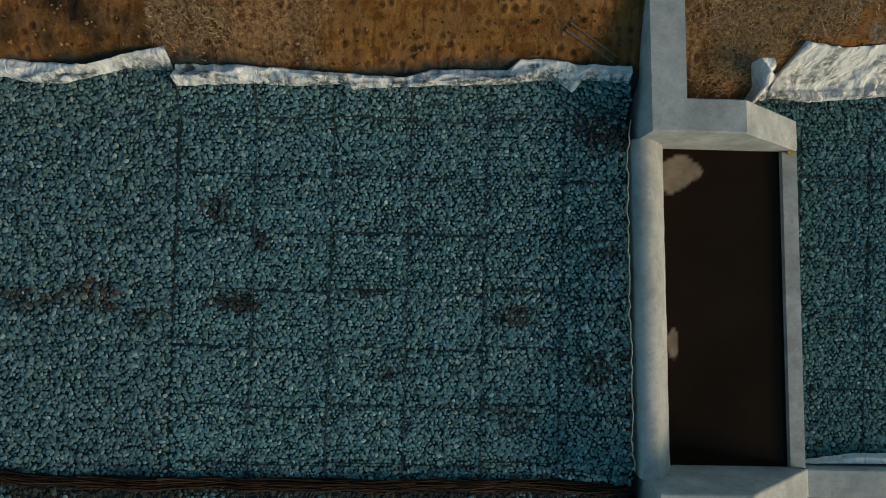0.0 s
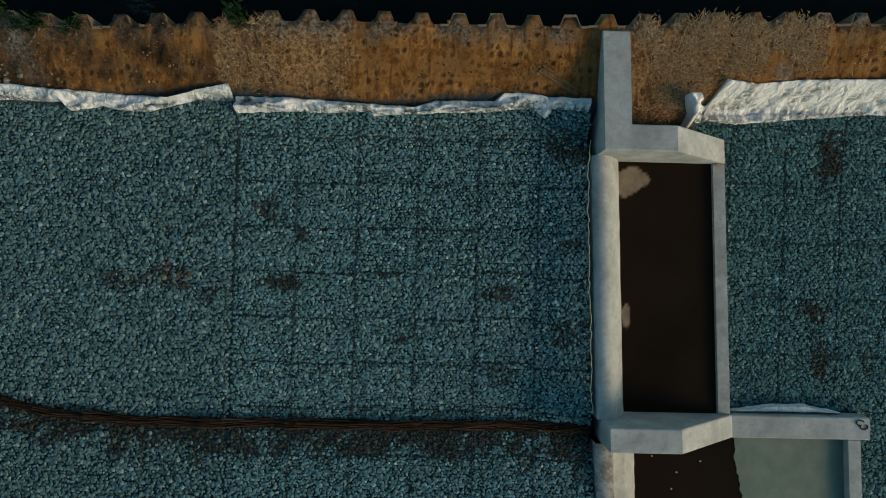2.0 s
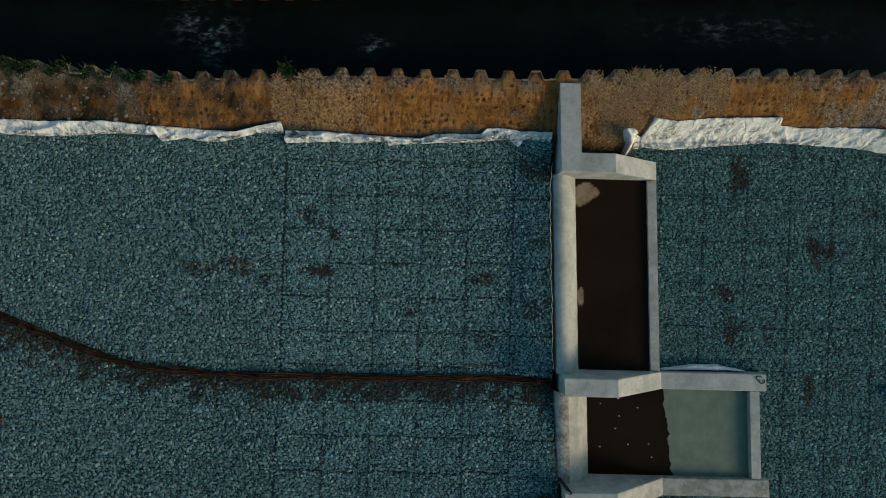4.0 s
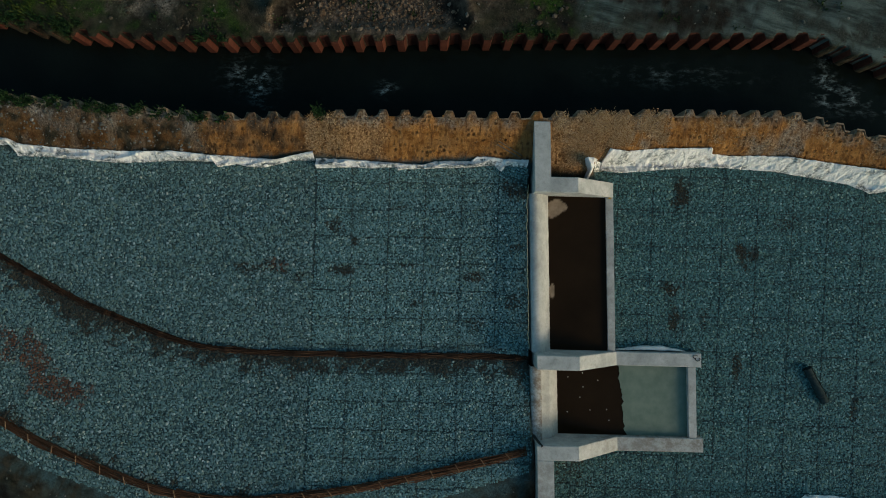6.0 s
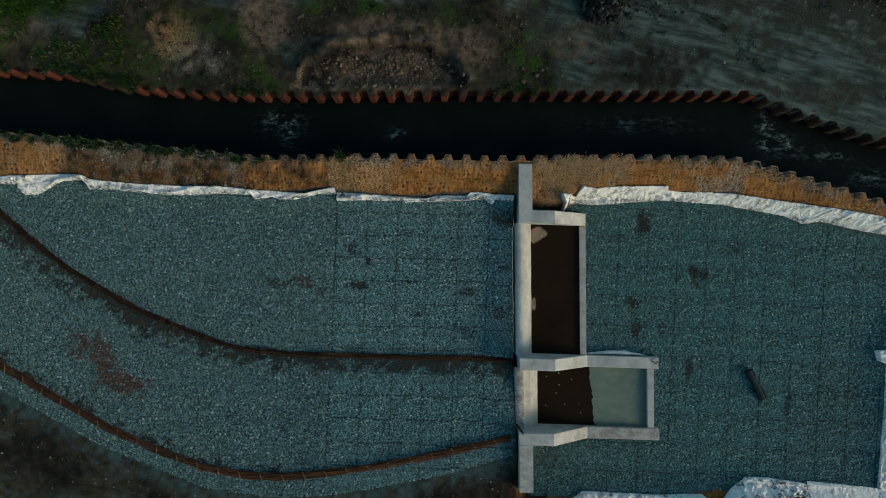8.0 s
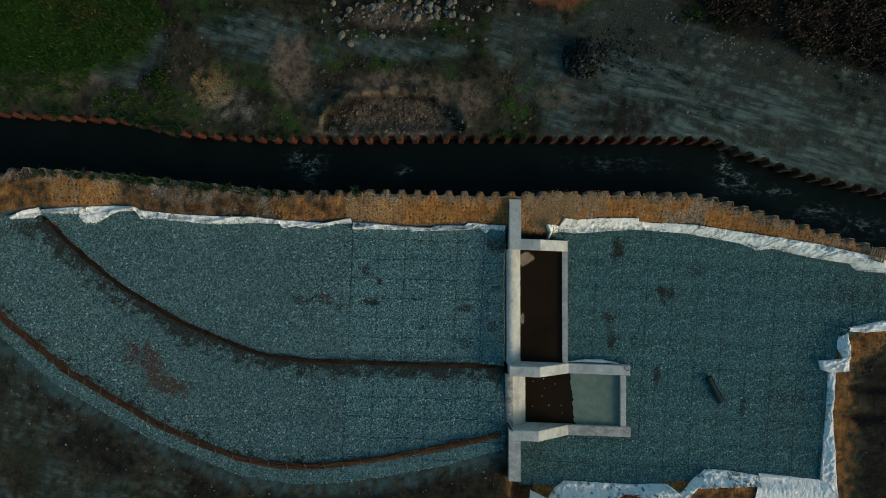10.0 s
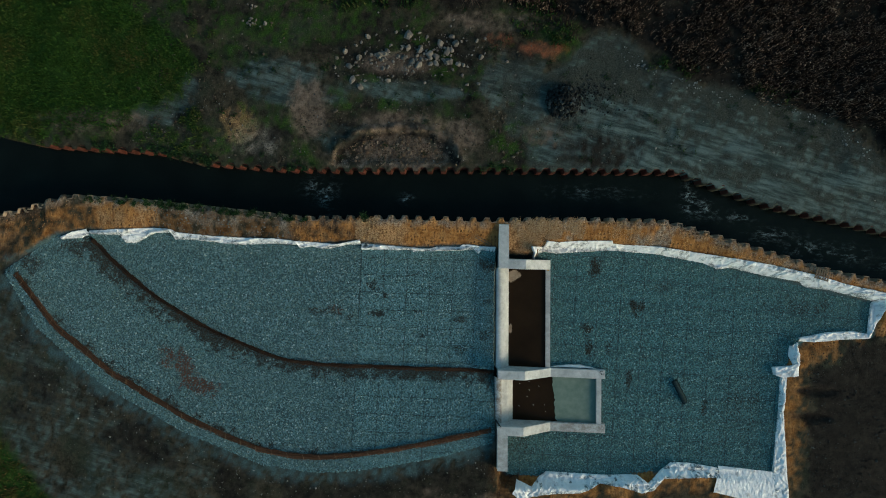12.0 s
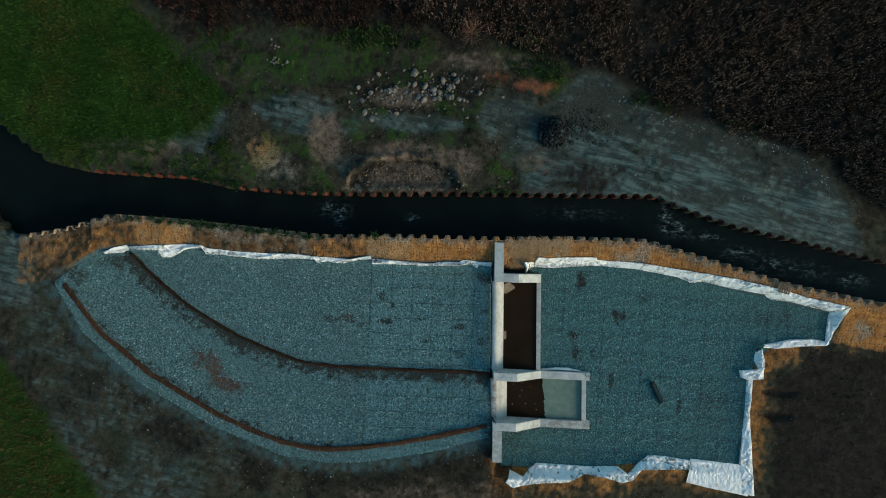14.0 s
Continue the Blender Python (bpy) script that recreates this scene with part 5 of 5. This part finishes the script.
fx, fy = pick_ground(900, -26, 34, 11.6, 26, lambda x, y: 0.9 * smooth(0.55, 0.68, fbm(x / 1.8, y / 1.8, 150)) * (y > along(FAR_BANK, x) + 0.4) * (1 - scrub_mask(x, y)))
tufts("weeds", "scattered low green weeds on bare soil", "weeds", fx, fy, 16, (0.05, 0.18), 0.14, 0.9, LEAF)
ex = np.concatenate([rng.normal(c, w, k) for c, w, k in ((-24, 1.0, 20), (-22.2, 0.6, 14), (-17.7, 0.6, 12), (-16, 0.5, 10), (-6.4, 0.25, 7), (-12.6, 0.8, 10), (-20, 1.4, 16), (-28, 1.5, 14))])
ey = along(NEAR_BANK, ex) + rng.normal(0.05, 0.12, len(ex))
tufts("bank_weeds", "green weeds growing on the sheet piles", "weeds", ex, np.minimum(ey, near_edge(ex) - 0.02), 26, (0.08, 0.28), 0.10, 1.0, LEAF)
ex = np.concatenate([rng.normal(c, w, k) for c, w, k in ((-23.5, 1.2, 22), (-20.5, 0.7, 16), (-12, 0.8, 8), (-29, 1.2, 12), (5, 0.6, 6))])
tufts("bank_weeds", "green weeds overhanging the rusty piles", "weeds", ex, far_edge(ex) + 0.08 + np.abs(rng.normal(0, 0.15, len(ex))), 26, (0.08, 0.3), 0.12, 1.0, LEAF)


px = np.concatenate([rng.uniform(6.4, 12.5, 2600), rng.uniform(-7.0, -5.2, 420), rng.uniform(13, 36, 1600)])
py = along(NEAR_BANK, px) - rng.uniform(0.05, 2.9, len(px))
keep = np.where(px > 5, py > np.interp(px, [6, 8.4, 9, 16, 24, 33, 42], [4.4, 4.6, 6.1, 6.4, 5.5, 3.9, 2.6]), py > 5.3) & (fbm(px / 0.9, py / 0.9, 180) > 0.45)
tufts("straw", "matted pale straw strewn over the earth bank", "straw", px[keep], py[keep], 7, (0.04, 0.11), 0.10, 2.4, STRAW, thick=0.009)


def build_shrub(x, y, reach, count):
    z = float(ground_height(np.array(x), np.array(y)))
    shrub = holder("bare_shrub", (x, y, z), "leafless reddish brown shrub among dead weeds", "shrub")
    for k in range(count):
        a, up_ = rng.uniform(0, 2 * np.pi), rng.uniform(0.25, 1.2)
        s = np.linspace(0, 1, 7)[:, None]
        way = np.array([math.cos(a), math.sin(a), 0]) * math.cos(up_) + np.array([0, 0, math.sin(up_)])
        main = s * way * reach * rng.uniform(0.7, 1.1) + np.array([0, 0, 0.35]) * (s - s * s) + rng.normal(0, 0.03, (7, 3)) * s
        paths, radii = [main], [np.linspace(0.035, 0.012, 7)]
        for _ in range(7):
            i = rng.integers(2, 6)
            d = way + rng.normal(0, 0.5, 3)
            paths.append(main[i] + np.linspace(0, 1, 4)[:, None] * d / np.linalg.norm(d) * reach * rng.uniform(0.2, 0.45))
            radii.append(np.linspace(0.016, 0.008, 4))
        v, f = tubes(paths, radii, 3)
        child("branch", mesh_of("branch", v, f, BARE), shrub)


build_shrub(2.0, 27.0, 2.0, 26)


# ---- small things about the weir ----
def box(bm, sx, sy, sz, m):
    made = bmesh.ops.create_cube(bm, size=1.0)["verts"]
    bmesh.ops.transform(bm, matrix=m @ Matrix.Diagonal((sx, sy, sz, 1)), verts=made)


def bar_between(name, a, b, wide, thick, mat, label, category):
    a, b = Vector(a), Vector(b)
    bm = bmesh.new()
    box(bm, (b - a).length, wide, thick, Matrix.Identity(4))
    bmesh.ops.bevel(bm, geom=bm.edges[:], offset=min(wide, thick) * 0.2, segments=1, affect="EDGES")
    data = bpy.data.meshes.new(name)
    bm.to_mesh(data)
    bm.free()
    data.materials.append(mat)
    ob = new(name, data)
    ob.matrix_world = Matrix.Translation((a + b) / 2) @ (b - a).to_track_quat("X", "Z").to_matrix().to_4x4()
    return tagged(ob, label, category)


bar_between("rubber_strip", (5.66, -9.82, 0.62), (6.0, -10.15, 1.62), 0.14, 0.06, BLACK, "black rubber strip leaning on the weir wall", "rubber strip")
gz = lambda x, y: float(ground_height(np.array(x), np.array(y)))
bar_between("timber_batten", (3.2, 5.98, gz(3.2, 5.98) + 0.05), (4.5, 5.32, gz(4.5, 5.32) + 0.05), 0.07, 0.05, WOOD, "weathered wooden batten lying on the earth bank", "batten")
bar_between("timber_batten", (3.3, 6.14, gz(3.3, 6.14) + 0.05), (4.62, 5.44, gz(4.62, 5.44) + 0.05), 0.05, 0.05, WOOD, "thin wooden batten lying on the earth bank", "batten")

bm = bmesh.new()
box(bm, 0.16, 0.09, 0.05, pose(9.83, 3.36, -0.47))
data = bpy.data.meshes.new("yellow_marker")
bm.to_mesh(data)
bm.free()
data.materials.append(YELLOW)
tagged(new("yellow_marker", data), "small yellow marker on the pool wall", "marker")

hose_line = [(5.16, 3.9), (5.10, 2.6), (5.14, 1.2), (5.20, -0.4), (5.27, -1.7), (5.33, -3.3), (5.34, -4.6), (5.42, -5.2)]
q, s = resample(hose_line, 0.2)
v, f = tubes([np.concatenate([q + 0.02 * rng.normal(size=q.shape) - np.array([0.09, 0]), np.full((len(q), 1), 0.55)], 1)], [0.018], 6)
tagged(new("hose", mesh_of("hose", v, f, HOSE, True)), "thin pale hose lying beside the weir crest", "hose")

a = np.linspace(0, 4.6, 26)
for cx, cy, turn in ((14.92, -5.48, 0.4), (15.05, -5.62, 2.6)):
    ring = np.stack([cx + 0.13 * np.cos(a + turn), cy + 0.09 * np.sin(a + turn), np.full(26, LOW + 0.022)], -1)
    v, f = tubes([ring], [0.022], 6)
    tagged(new("cable_loop", mesh_of("cable_loop", v, f, BLACK, True)), "black cable loop lying on the concrete wall", "cable", "black cable loops")


def build_rolled_mat(ax, ay, bx, by, radius):
    length = math.hypot(bx - ax, by - ay)
    z = FLOOR_EAST + radius * 0.55 + 0.05
    base = holder("rolled_mat", ((ax + bx) / 2, (ay + by) / 2, z), "dark rolled-up mat lying on the stone", "rolled mat")
    base.rotation_euler = (0, 0, math.atan2(by - ay, bx - ax))
    turns = np.linspace(0, 6 * np.pi, 90)
    rad = radius * (0.35 + 0.65 * turns / turns[-1])
    us = np.linspace(-length / 2, length / 2, 12)
    u, t = np.meshgrid(us, turns, indexing="ij")
    r = np.broadcast_to(rad, t.shape) * (1 + 0.05 * np.sin(3 * u))
    part_data = mesh_of("mat", np.stack([u, r * np.cos(t), r * np.sin(t)], -1), grid_faces(*t.shape), ROLLED, True)
    child("mat", part_data, base)
    for w in (-0.3, 0.3):
        ring = np.stack([np.full(20, w * length), (radius + 0.01) * np.cos(np.linspace(0, 6.2832, 20)), (radius + 0.01) * np.sin(np.linspace(0, 6.2832, 20))], -1)
        v, f = tubes([ring], [0.012], 5)
        child("strap", mesh_of("strap", v, f, BLACK, True), base)


build_rolled_mat(21.55, -6.05, 22.62, -7.95, 0.27)


def build_pallet(x, y, yaw):
    base = holder("wooden_pallet", (x, y, gz(x, y) + 0.02), "grey wooden pallet lying on the earth bank", "pallet")
    base.rotation_euler = (0, 0.1, radians(yaw))
    for k in range(6):
        bm = bmesh.new()
        box(bm, 0.11, 0.95, 0.022, pose(-0.55 + 0.22 * k, 0, 0.15))
        part("slat", bm, WOOD, base)
    for k in (-0.42, 0, 0.42):
        bm = bmesh.new()
        box(bm, 1.2, 0.09, 0.12, pose(0, k, 0.07))
        part("bearer", bm, WOOD, base)


build_pallet(33.2, 4.05, -14)

FLECK = make_simple("pale_flecks", (0.35, 0.35, 0.33), (0.55, 0.55, 0.52), 20.0)
for x, y in ((7.78, -6.87), (8.6, -6.62), (9.5, -7.02), (8.67, -7.42), (8.5, -8.0), (7.8, -8.85), (9.1, -8.72), (10.05, -8.68), (10.2, -9.28)):
    bm = bmesh.new()
    bmesh.ops.create_icosphere(bm, subdivisions=1, radius=0.036)
    for v_ in bm.verts:
        v_.co.x *= rng.uniform(0.6, 1.5)
        v_.co.z *= 0.3
    data = bpy.data.meshes.new("floating_scrap")
    bm.to_mesh(data)
    bm.free()
    data.materials.append(FLECK)
    ob = tagged(new("floating_scrap", data), "small pale scrap floating on the pool", "scrap", "scraps on the pool")
    ob.location = (x, y, -0.85)
